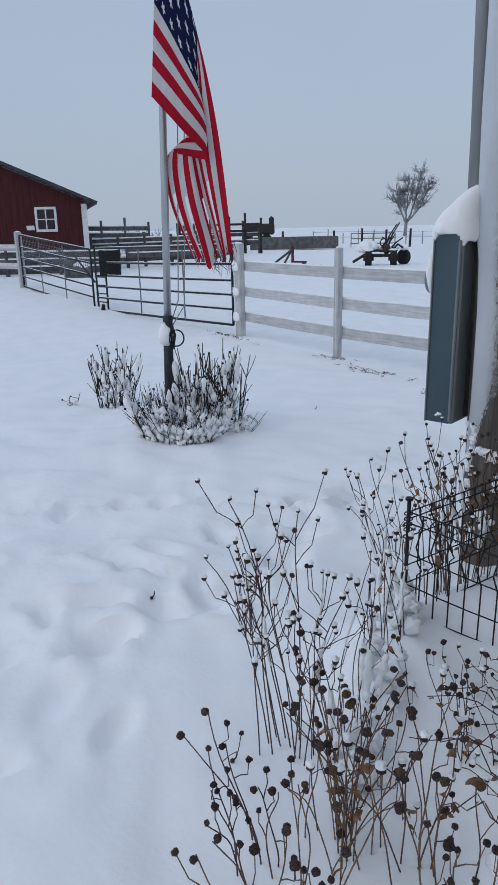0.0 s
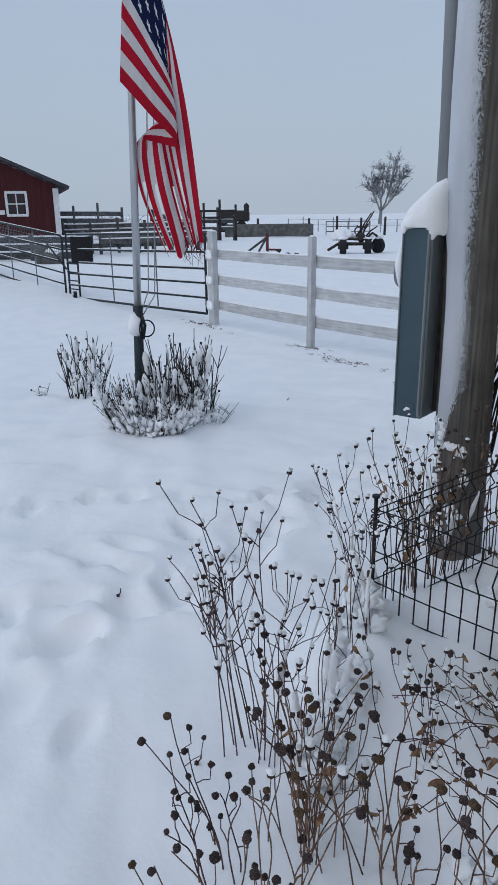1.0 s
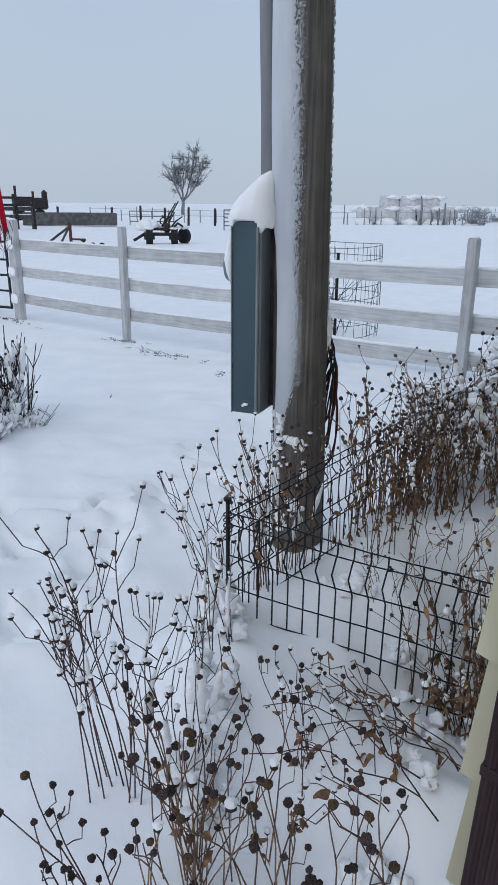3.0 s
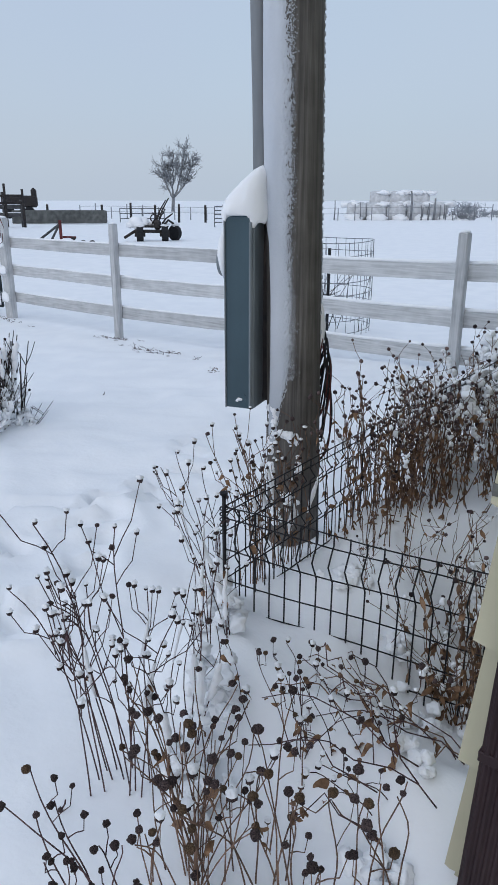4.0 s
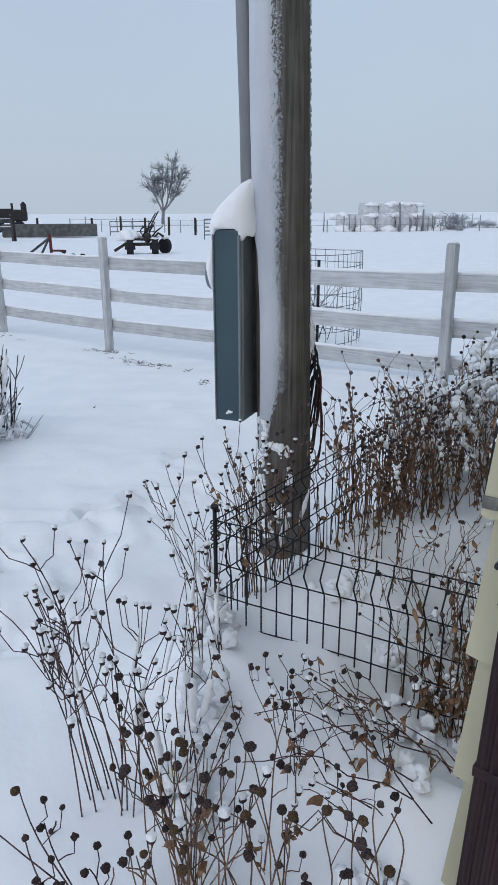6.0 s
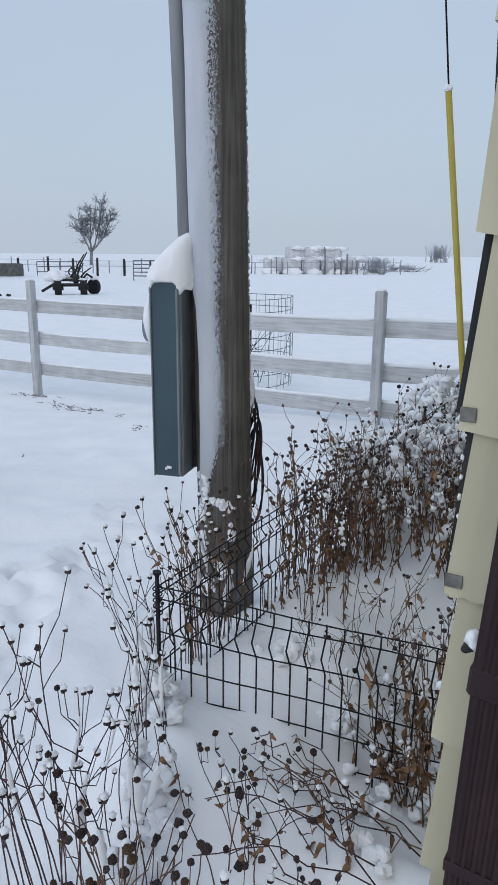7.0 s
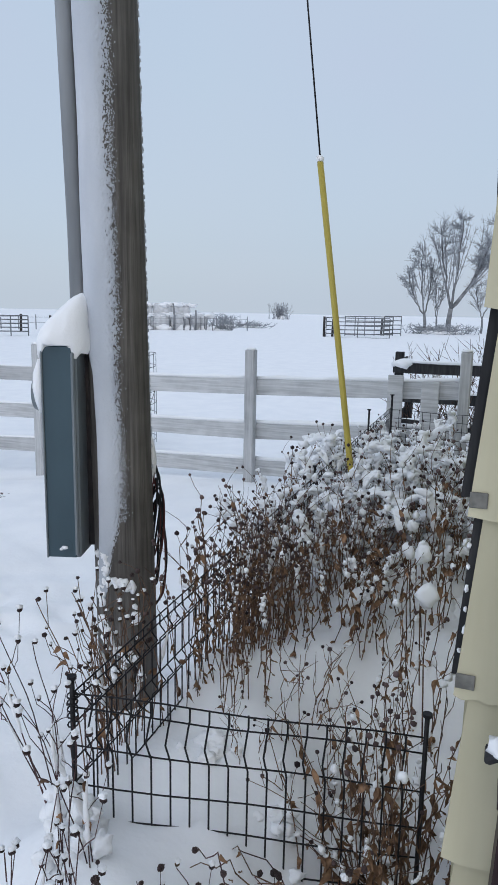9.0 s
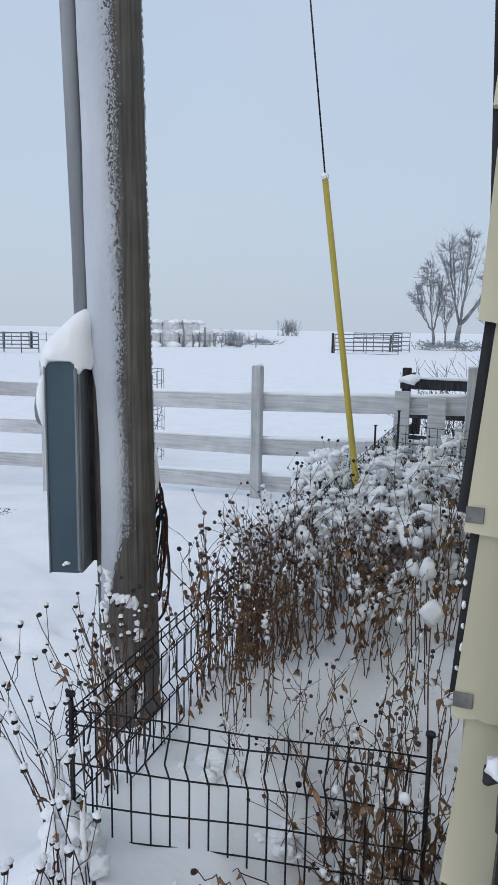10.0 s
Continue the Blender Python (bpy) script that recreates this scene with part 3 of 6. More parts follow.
meter = Shape().tube([(0.01, 0.10, 0.56), (-0.035, 0.10, 0.56), (-0.055, 0.10, 0.56)], 0.075, 0.062, n=24)
part("meter", meter, M_BOXSIDE, mbox, "round meter on the box front", True)
s = Shape().lump((-0.022, 0.085, 0.585), (0.030, 0.085, 0.10), 0.25, 5.0, 1)
part("meter_snow", s, M_SNOW, mbox, "snow stuck to the meter", True)


def snow_cap():
    """Snow on the box: a rounded drift heaped against the pole that hangs over the edges in lobes."""
    bm = bmesh.new()
    bmesh.ops.create_icosphere(bm, subdivisions=5, radius=1)

    def power(c, e):
        return math.copysign(abs(c) ** e, c)

    for q in bm.verts:
        x, y, z = q.co
        t = (power(x, 0.7) + 1) / 2
        px = -0.030 + (W + 0.066) * t
        py = DP / 2 - 0.012 + (DP / 2 + 0.024 - 0.03 * t) * power(y, 0.85)
        soft = 0.016 * noise.noise(Vector((px * 14, py * 14, z * 2 + 4))) + 0.006 * noise.noise(Vector((px * 45, py * 45, z * 5)))
        if z > 0:
            pz = HT + (0.055 + 0.165 * t ** 1.2) * z ** 0.85 + soft * z
        else:
            edge = math.sqrt(max(0.0, 1 - z * z))
            lobe = max(0.0, noise.noise(Vector((px * 30, py * 30, 2))) + 0.25)
            pz = HT + (-0.010 - 0.085 * lobe * edge ** 3) * min(1.0, -z * 2.4)
        q.co = (px + soft * 0.5, py + soft * 0.6, pz)
    s = Shape().add([tuple(q.co) for q in bm.verts], [tuple(k.index for k in f.verts) for f in bm.faces])
    bm.free()
    return s


# added dark block that stands in for shade between box and pole
part("gap_filler", Shape().box((W + 0.02, 0.12, HT / 2), (0.05, 0.05, HT * 0.96), bevel=0.004), M_RUST, mbox, "dark filler for the shaded gap beside the pole")
part("snow_cap", snow_cap(), M_SNOW, mbox, "thick wedge of snow on top", True)


# ---- white board fence ----
FY = 6.34
fence = thing("board_fence", "weathered white three-board fence dusted with snow", "fence", (0, FY, 0))
rail_tops = {-9.30: (1.17, 0.775, 0.385), -6.853: (1.160, 0.765, 0.385), -4.58: (1.170, 0.790, 0.440), -2.31: (1.183, 0.822, 0.495), -0.49: (1.215, 0.87, 0.56)}
tops = {-9.30: 1.44, -6.853: 1.40, -4.58: 1.40, -2.31: 1.425, -0.49: 1.47}
xs = sorted(rail_tops)


def fence_post(x, y0, z0, z1, w, d, parent, seed):
    s = Shape().box((x, y0, (z0 + z1) / 2), (w, d, z1 - z0), bevel=0.008)
    post = part("post", s, M_POST, parent)
    part("snow", Shape().lump((x, y0, z1 + 0.004), (w * 0.52, d * 0.52, 0.022), 0.3, seed, 1, 0.3), M_SNOW, post, smooth=True)
    return post


for i, x in enumerate(xs):
    wide = 0.165 if x == -9.30 else 0.088
    fence_post(x, 0.0, gz(x, FY) - 0.25, tops[x], wide, 0.10 if x == -9.30 else 0.088, fence, i * 3.1)


def board(xa, za, xb, zb, y, h, parent, seed, mat=None):
    """A sawn board with slightly uneven edges and a line of snow along its top."""
    n = 14
    s, t = Shape(), Shape()
    for i in range(n + 1):
        f = i / n
        x, z = xa + (xb - xa) * f, za + (zb - za) * f
        e1, e2 = 0.005 * noise.noise(Vector((x * 2, seed, 0))), 0.006 * noise.noise(Vector((x * 2, seed, 5)))
        sag = -0.012 * math.sin(math.pi * f) * (0.5 + 0.5 * math.sin(seed))
        s.v += [(x, y - 0.011, z - h + e1 + sag), (x, y + 0.011, z - h + e1 + sag), (x, y + 0.011, z + e2 + sag), (x, y - 0.011, z + e2 + sag)]
        sh = 0.010 + 0.030 * abs(noise.noise(Vector((x * 5, seed, 9)))) + (0.012 if xa > -5 else 0.0)
        t.v += [(x, y - 0.014, z + e2 + sag - 0.003), (x, y - 0.006, z + e2 + sag + sh), (x, y + 0.008, z + e2 + sag + sh), (x, y + 0.014, z + e2 + sag - 0.003)]
    for i in range(n):
        a, b = 4 * i, 4 * i + 4
        for q in (s, t):
            q.f += [(a + k, b + k, b + (k + 1) % 4, a + (k + 1) % 4) for k in range(4)]
    for q in (s, t):
        q.f += [(0, 1, 2, 3), (4 * n + 3, 4 * n + 2, 4 * n + 1, 4 * n)]
    rail = part("rail", s, mat or M_BOARD, parent)
    part("snow", t, M_SNOW, rail, smooth=True)
    return rail


rail_starts = {**rail_tops, -4.58: (1.147, 0.750, 0.390), -2.31: (1.166, 0.766, 0.432)}
rail_ends = {**rail_tops, -2.31: (1.170, 0.764, 0.430), -0.49: (1.229, 0.856, 0.530)}
for a, b in zip(xs, xs[1:]):
    for k in range(3):
        xa = a - 0.10 if a == -9.30 else a
        board(xa + 0.002, rail_starts[a][k], b - 0.002, rail_ends[b][k], 0.057 if a != -9.30 else 0.063, 0.145, fence, a + k * 1.7)
for k in range(3):
    # the rail ends lapped over the gate post
    s = Shape().box((-9.30, -0.062, rail_tops[-9.30][k] - 0.075), (0.21, 0.022, 0.15), bevel=0.004)
    part("rail_end", s, M_BOARD, fence)
    s = Shape().lump((-9.30, -0.075, rail_tops[-9.30][k] - 0.07), (0.10, 0.014, 0.075), 0.3, k)
    part("snow", s, M_SNOW, fence, smooth=True)
# upright boards nailed over the end of the fence
for x, z1, w in ((-1.035, 1.265, 0.125), (-0.755, 1.225, 0.140)):
    part("upright_board", Shape().box((x, -0.015, (z1 + 0.25) / 2), (w, 0.022, z1 - 0.25), bevel=0.004), M_BOARD, fence)

# the run beyond the gates
fence2 = thing("board_fence", "white board fence beyond the gates, half drifted in", "fence", (0, 0, 0))
fence_post(-17.58, 5.13, 0.0, 1.70, 0.15, 0.15, fence2, 2.0)
fence_post(-20.2, 4.55, 0.0, 1.60, 0.11, 0.11, fence2, 4.0)
for z in (1.40, 0.95):
    s = Shape().tube([(-17.60, 5.15, z - 0.06), (-20.2, 4.56, z - 0.06), (-23.5, 3.9, z - 0.06)], 0.075, n=4)
    part("rail", s, M_BOARD, fence2)


# ---- gates ----
def farm_gate(p0, p1, zb0, zb1, h, label, uprights):
    g = thing("farm_gate", label, "gate", (0, 0, 0), "pair of farm gates")
    a, b = Vector((*p0, zb0)), Vector((*p1, zb1))
    d = (b - a)
    for f in (0.0, 0.2, 0.385, 0.565, 0.77, 1.0):
        up = Vector((0, 0, h * f))
        e = d.normalized() * 0.06 if f == 1.0 else Vector((0, 0, 0))
        r = 0.021 if f in (0.0, 1.0) else 0.017
        part("rail", Shape().tube([a + up + e, a + d * 0.5 + up - Vector((0, 0, 0.008)), b + up - e], r, n=8), M_GATE, g, smooth=True)
        s = Shape().tube([a + up + e + Vector((0, 0, r)), b + up - e + Vector((0, 0, r))], 0.007, n=6)
        part("snow", s, M_SNOW, g, smooth=True)
    for f in (0.0, 1.0):
        base = a + d * f
        inn = d.normalized() * (0.06 if f == 0 else -0.06)
        part("end_bar", Shape().tube([base, base + Vector((0, 0, h - 0.06)), base + Vector((0, 0, h - 0.02)) + inn * 0.3, base + Vector((0, 0, h)) + inn], 0.021, n=8), M_GATE, g, smooth=True)
    for f in uprights:
        base = a + d * f
        part("upright", Shape().tube([base, base + Vector((0, 0, h))], 0.013, n=6), M_GALV, g, smooth=True)
    return g


gate_a = farm_gate((-9.42, 6.28), (-14.02, 5.72), 0.17, 0.09, 1.25, "dark tubular farm gate on a wheel", (0.30, 0.62))
gate_b = farm_gate((-14.10, 5.66), (-17.45, 5.12), 0.10, 0.42, 1.22, "dark tubular farm gate with a snowy mesh panel", (0.36, 0.70))
s = Shape()
for k in range(5):
    z = 0.09 + 0.17 * k
    s.tube([(-14.00, 5.69, z), (-13.62, 5.78, z)], 0.013, n=6)
part("ladder_rungs", s, M_GATE, gate_a, smooth=True)
part("ladder_bar", Shape().tube([(-13.62, 5.78, 0.05), (-13.62, 5.78, 1.25)], 0.02, n=8), M_GATE, gate_a, smooth=True)
wheel = part("wheel", Shape().tube([(-13.60, 5.70, 0.13), (-13.62, 5.64, 0.13)], 0.105, n=24), M_RUBBER, gate_a, smooth=False)
part("hub", Shape().tube([(-13.62, 5.645, 0.13), (-13.63, 5.62, 0.13)], 0.04, n=12), M_GALV, wheel)
part("brace", Shape().tube([(-13.95, 5.66, 0.66), (-14.65, 5.53, 1.15)], 0.018, n=6), M_GATE, gate_b, smooth=True)
s = Shape()
for i in range(44):
    f = i / 43
    x, y, z = -14.10 - 3.35 * f, 5.66 - 0.54 * f, 0.10 + 0.32 * f
    s.tube([(x, y, z + 0.75), (x, y, z + 1.21)], 0.004, n=3, cap=False)
for k in range(7):
    s.tube([(-14.10, 5.66, 0.85 + 0.06 * k), (-17.45, 5.12, 1.17 + 0.06 * k)], 0.004, n=3, cap=False)
part("mesh_panel", s, M_GALV, gate_b, "snow-dusted wire mesh")
pan = thing("rubber_panel", "black rubber panel hung on the farm gate", "panel", (-13.55, 5.86, 0.80), rz=68)
part("sheet", Shape().box((0, 0, 0.255), (0.43, 0.10, 0.51), bevel=0.015), M_RUBBER, pan)
part("snow", Shape().lump((0, 0, 0.51), (0.2, 0.05, 0.02), 0.3, 1.0), M_SNOW, pan, smooth=True)


# ---- flagpole, flag and shrub ----
def fp_point(z):
    f = (z - 0.63) / 2.47
    return Vector((-4.385 + 0.042 * f, 2.668 + 0.066 * f, z))


fpole = thing("flagpole", "silver metal flagpole on a dark base tube", "flagpole", (0, 0, 0))
part("tube", Shape().tube([fp_point(0.98), fp_point(2.5), fp_point(4.6)], 0.028, 0.022, n=16), M_STEEL, fpole, smooth=True)
part("base_tube", Shape().tube([fp_point(0.05), fp_point(0.60), fp_point(1.06)], 0.036, n=14), M_GATE, fpole, "dark painted base tube", True)
c = fp_point(0.92)
s = Shape().lump((c.x + 0.01, c.y - 0.03, c.z), (0.05, 0.05, 0.085), 0.35, 2.0)
part("snow", s, M_SNOW, fpole, "snow lump on the cleat", True)
part("cleat", Shape().tube([c + Vector((0.03, 0.01, 0.10)), c + Vector((0.05, 0.03, 0)), c + Vector((0.03, 0.02, -0.1))], 0.012, n=6), M_RUST, fpole, smooth=True)
LEFT = Vector((-0.40, -0.917, 0))
TOCAM = Vector((0.90, -0.44, 0)).normalized()
pts = [c - LEFT * (0.06 + 0.055 * math.sin(a)) + TOCAM * 0.05 + Vector((0, 0, -0.02 + 0.06 * math.cos(a))) for a in np.linspace(0, 6.2, 18)]
part("rope_loop", Shape().tube(pts, 0.006, n=5), M_BLACK, fpole, smooth=True)
for o, z0 in ((0.085, 1.02), (0.13, 0.98)):
    p0, p1 = fp_point(z0), fp_point(4.4)
    mid = (p0 + p1) / 2 - LEFT * (o + 0.02)
    part("halyard", Shape().tube([p0 - LEFT * 0.03, p0 - LEFT * o + Vector((0, 0, 0.15)), mid, p1 - LEFT * 0.03], 0.0045, n=5), M_ROPE, fpole, "thin halyard rope", True)

flag = thing("flag", "limp frayed red, white and blue striped flag with stars", "flag", tuple(fp_point(2.6)))
o = fp_point(2.6)
NU, NV = 90, 60
s = Shape()
uvs = []
for i in range(NU + 1):
    u = i / NU
    for j in range(NV + 1):
        v = j / NV

        def lerp2(a, b):
            return Vector((a[0] + (b[0] - a[0]) * v, a[1] + (b[1] - a[1]) * v, a[2] + (b[2] - a[2]) * v))

        # stations along the fly: right of the pole, height, towards the viewer
        k = [lerp2((0.0, 3.70, 0.02), (-0.07, 2.50, 0.10)), lerp2((0.08, 3.42, 0.05), (0.12, 2.30, 0.14)), lerp2((0.22, 2.90, 0.06), (0.30, 2.12, 0.10)), lerp2((0.33, 2.45, 0.04), (0.04, 2.16, -0.10)), lerp2((0.41, 2.00, 0.08), (0.05, 1.84, -0.08)), lerp2((0.49, 1.50, 0.05), (0.22, 1.40, 0.0))]
        f = min(u * 5, 4.9999)
        i0 = int(f)
        f -= i0
        a0, a1, a2, a3 = k[max(i0 - 1, 0)], k[i0], k[i0 + 1], k[min(i0 + 2, 5)]
        q = 0.5 * (2 * a1 + (a2 - a0) * f + (2 * a0 - 5 * a1 + 4 * a2 - a3) * f * f + (3 * a1 - a0 - 3 * a2 + a3) * f ** 3)
        fold = 0.05 * math.sin(8.0 * v + 2.5 * u) * (0.2 + 0.8 * u) + 0.02 * math.sin(17 * v - 4 * u + 1) * u
        lat = 0.025 * math.sin(9 * v + 4 * u) * u
        rag = 0.10 * noise.noise(Vector((v * 7, 4, 0))) * max(0, u - 0.9) * 10
        p = Vector((fp_point(q.y).x, fp_point(q.y).y, q.y + rag)) - LEFT * (q.x + lat) + TOCAM * (0.05 + q.z + fold) - o
        s.v.append(tuple(p))
        uvs.append((u, v))
for i in range(NU):
    for j in range(NV):
        v = j / NV
        tear = i / NU > 0.80 + 0.18 * noise.noise(Vector((int(v * 13) * 1.7, 2, 0))) and (int(v * 26) % 2 == 0) and int(v * 13) in (3, 6, 9, 11)
        if not tear:
            q = i * (NV + 1) + j
            s.f.append((q, q + 1, q + NV + 2, q + NV + 1))
me = s.mesh("cloth", True)
me.materials.append(M_FLAG)
uvl = me.uv_layers.new(name="UVMap")
for lp in me.loops:
    uvl.data[lp.index].uv = uvs[lp.vertex_index]
cloth = part("cloth", me, M_FLAG, flag)
s = Shape()
rng = random.Random(4)
for k in range(26):
    v = rng.random()
    q = Vector((-0.50 + 0.08 * v, 1.47 - 0.05 * v))
    st = Vector((fp_point(1.5).x, fp_point(1.5).y, q.y + rng.uniform(0, 0.1))) + LEFT * (q.x + 0.10 * v) + TOCAM * 0.1 - o
    s.tube([st, st + Vector((rng.uniform(-0.02, 0.02), rng.uniform(-0.02, 0.02), -0.05)), st + Vector((rng.uniform(-0.05, 0.05), rng.uniform(-0.05, 0.05), -0.06 - 0.09 * rng.random()))], 0.0035, 0.001, n=3)
part("fray", s, M_REDIRON, flag, "frayed red threads", True, kind="stuff")


def shrub(name, centre, count, hmin, hmax, spread, snow, seed, label, lean=0.35, thick=0.006):
    """A leafless clipped shrub: stiff upright stems, forks and snow caught between them."""
    rng = random.Random(seed)
    cx, cy = centre
    ob = thing(name, label, "shrub", (cx, cy, 0), "shrubs round the flagpole")
    lumps = Shape()
    for i in range(count):
        a, q = rng.uniform(0, 6.283), math.sqrt(rng.random())
        x, y = spread * q * math.cos(a) * 0.8, spread * q * math.sin(a) * 0.8
        z = gz(cx + x, cy + y) - 0.05
        h = rng.uniform(hmin, hmax) * (1.05 - 0.35 * q)
        dx, dy = x * lean + rng.uniform(-0.06, 0.06), y * lean + rng.uniform(-0.06, 0.06)
        s = Shape()
        p = [Vector((x, y, z)), Vector((x + dx * 0.45 + rng.uniform(-0.02, 0.02), y + dy * 0.45, z + h * 0.5)), Vector((x + dx, y + dy, z + h))]
        s.tube(p, thick, thick * 0.55, n=5)
        for k in range(rng.randint(1, 3)):
            f = rng.uniform(0.3, 0.75)
            b = p[0].lerp(p[2], f)
            t = b + Vector((rng.uniform(-0.10, 0.10), rng.uniform(-0.10, 0.10), h * rng.uniform(0.18, 0.36)))
            s.tube([b, b.lerp(t, 0.5) + Vector((0.01, 0, 0)), t], thick * 0.6, thick * 0.4, n=4)
            if rng.random() < 0.35:
                s.lump(tuple(t), 0.010, 0.3, i, 0)
        part("stem", s, M_TWIG, ob, smooth=True)
        if rng.random() < snow:
            for k in range(rng.randint(1, 3)):
                f = rng.uniform(0.15, 0.75)
                g = min(0.95, f + rng.uniform(0.1, 0.3))
                lumps.sleeve([p[0].lerp(p[2], f + (g - f) * t) for t in np.linspace(0, 1, 5)], rng.uniform(0.008, 0.024), i + k * 0.37)
    for k in range(int(count * 3.2)):
        a, q = rng.uniform(0, 6.283), math.sqrt(rng.random())
        x, y = spread * q * math.cos(a) * 0.9, spread * q * math.sin(a) * 0.9
        lumps.lump((x, y, gz(cx + x, cy + y) + rng.uniform(-0.01, 0.5 * hmin)), (rng.uniform(0.008, 0.022), rng.uniform(0.008, 0.022), rng.uniform(0.008, 0.026)), 0.8, k * 1.1, 1)
    part("snow", lumps, M_SNOW, ob, "snow caught among the stems", True, kind="stuff")
    return ob


shrub("shrub", (-4.26, 2.93), 54, 0.50, 0.80, 0.33, 0.75, 21, "bare clipped shrub packed with snow by the flagpole")
shrub("shrub", (-4.14, 2.64), 150, 0.26, 0.58, 0.38, 0.9, 22, "low twiggy shrub buried in snow by the flagpole", 0.5, 0.0035)
shrub("shrub", (-5.75, 2.76), 28, 0.46, 0.74, 0.19, 0.6, 23, "small bare shrub standing apart in the snow", 0.7)
shrub("shrub", (-4.02, 2.98), 16, 0.16, 0.32, 0.18, 0.2, 24, "thin dry stalks at the shrub's edge", 0.9, 0.003)
shrub("shrub", (-6.0, 2.42), 3, 0.12, 0.22, 0.05, 0.1, 25, "few bare twigs sticking out of the snow", 1.5, 0.005)


# ---- guy wire ----
guy = thing("guy_wire", "steel guy wire with a yellow plastic guard", "guy wire", (0, 0, 0))
g0, g1 = Vector((-0.932, 4.31, 0.75)), Vector((-1.246, 4.51, 2.575))
dirn = (g1 - g0).normalized()
part("guard", Shape().tube([g0 - dirn * 0.65, g0, g1], 0.0175, 0.0175, n=12), M_YELLOW, guy, "yellow plastic guard", True)
part("wire", Shape().tube([g1 - dirn * 0.1, g1 + dirn * 1.0 + Vector((0.02, 0, 0)), g1 + dirn * 4.5 + Vector((0.12, 0, 0))], 0.0055, n=6), M_BLACK, guy, "dark steel strand", True)
part("snow", Shape().lump(tuple(g1 + Vector((0, 0, 0.01))), (0.024, 0.024, 0.022), 0.3, 1), M_SNOW, guy, smooth=True)


# ---- wire garden fence ----
def wire_mesh(h, crimps):
    """One upright wire with two V-shaped crimps near its top."""
    pts, z = [], 0.0
    marks = sorted(crimps)
    pts.append((0, 0, 0))
    for c in marks:
        pts += [(0, 0, c - 0.022), (0, -0.020, c), (0, 0, c + 0.022)]
    pts.append((0, 0, h))
    me = Shape().tube(pts, 0.0025, n=5).mesh("wire", True)
    me.materials.append(M_BLACK)
    return me


wfence = thing("garden_fence", "black wire garden fence with crimped panels in snow", "garden fence", (0, 0, 0))
H_W = 0.60
WIRE = wire_mesh(H_W, (H_W - 0.055, H_W - 0.215))


NEAR_WIRE = bpy.data.meshes.new("wire")
near_shape = Shape().tube([(0, 0, 0), (0, 0, H_W - 0.155), (-0.003, -0.004, H_W - 0.14), (-0.010, -0.018, H_W - 0.098), (-0.003, -0.004, H_W - 0.050), (0, 0, H_W - 0.035), (0, 0, H_W)], 0.0027, n=5)
NEAR_WIRE.from_pydata(near_shape.v, [], near_shape.f)
NEAR_WIRE.materials.append(M_BLACK)


def wire_panel(p0, p1, z0, z1, pitch, rows, upright=WIRE):
    a, b = Vector((*p0, z0)), Vector((*p1, z1))
    d = b - a
    yaw = math.degrees(math.atan2(d.y, d.x))
    n = int(d.length / pitch)
    for i in range(1, n):
        p = a + d * (i / n)
        part("wire", upright, M_BLACK, wfence, at=pose(p.x, p.y, p.z - H_W, 0, 0, yaw))
    for k, drop in enumerate(rows):
        off = Vector((0, 0, -drop))
        pts = [a + off + d * f + Vector((0, 0, 0.004 * math.sin(9 * f + k))) for f in np.linspace(0, 1, 9)]
        part("cross_wire", Shape().tube(pts, 0.0024, n=5), M_BLACK, wfence, smooth=True)


ROWS = (0.0, 0.027, 0.088, 0.185, 0.245, 0.37, 0.49)
C0, C1, C2, C3 = (-1.122, 1.905), (-0.29, 2.19), (-1.03, 6.16), (-0.30, 6.22)
wire_panel(C0, C1, 0.805, 0.715, 0.049, (0.0, 0.040, 0.145, 0.250, 0.340, 0.440, 0.540), NEAR_WIRE)
wire_panel(C0, C2, 0.805, 1.02, 0.049, ROWS)
wire_panel(C2, C3, 1.00, 0.98, 0.060, (0.0, 0.07, 0.14, 0.21, 0.28, 0.35))
for (x, y), z, r in ((C0, 0.845, 0.0065), (C1, 0.775, 0.0065), (C2, 1.115, 0.009), ((-1.09, 4.05), 0.95, 0.006), ((-1.05, 5.3), 1.10, 0.007)):
    stake = part("stake", Shape().tube([(x, y, 0.2), (x, y, z)], r, n=8), M_BLACK, wfence, smooth=True)
    part("cap", Shape().tube([(x, y, z), (x, y, z + 0.008)], r * 1.9, n=10), M_BLACK, stake)
for z in (0.80, 0.782, 0.764, 0.746, 0.722):
    pts = [(C0[0] + 0.013 * math.cos(t), C0[1] + 0.013 * math.sin(t), z + 0.002 * math.sin(t)) for t in np.linspace(0, 6.28, 11)]
    part("hinge_ring", Shape().tube(pts, 0.0022, n=5), M_BLACK, wfence, smooth=True)


# ---- seed-head plants by the path ----
def head_mesh(seed, mat, name, snow=False):
    s = Shape()
    if snow:
        s.lump((0, 0, 0.70), (0.95, 0.95, 0.75), 0.45, seed, 2, 0.5)
    else:
        s.lump((0, 0, 0.15), (1.0, 1.0, 0.92), 0.3, seed, 2)
        s.v = [tuple(Vector(q) * (1 + 0.16 * noise.noise(Vector(q) * 5.5 + Vector((seed, 0, 0))))) for q in s.v]
    me = s.mesh(name, True)
    me.materials.append(mat)
    return me


HEADS = [head_mesh(k * 1.9, M_HEAD, "seed_head") for k in range(4)] + [head_mesh(9.0, M_TANHEAD, "seed_head")]
CAPS = [head_mesh(k * 2.3, M_SNOW, "snow", True) for k in range(3)]


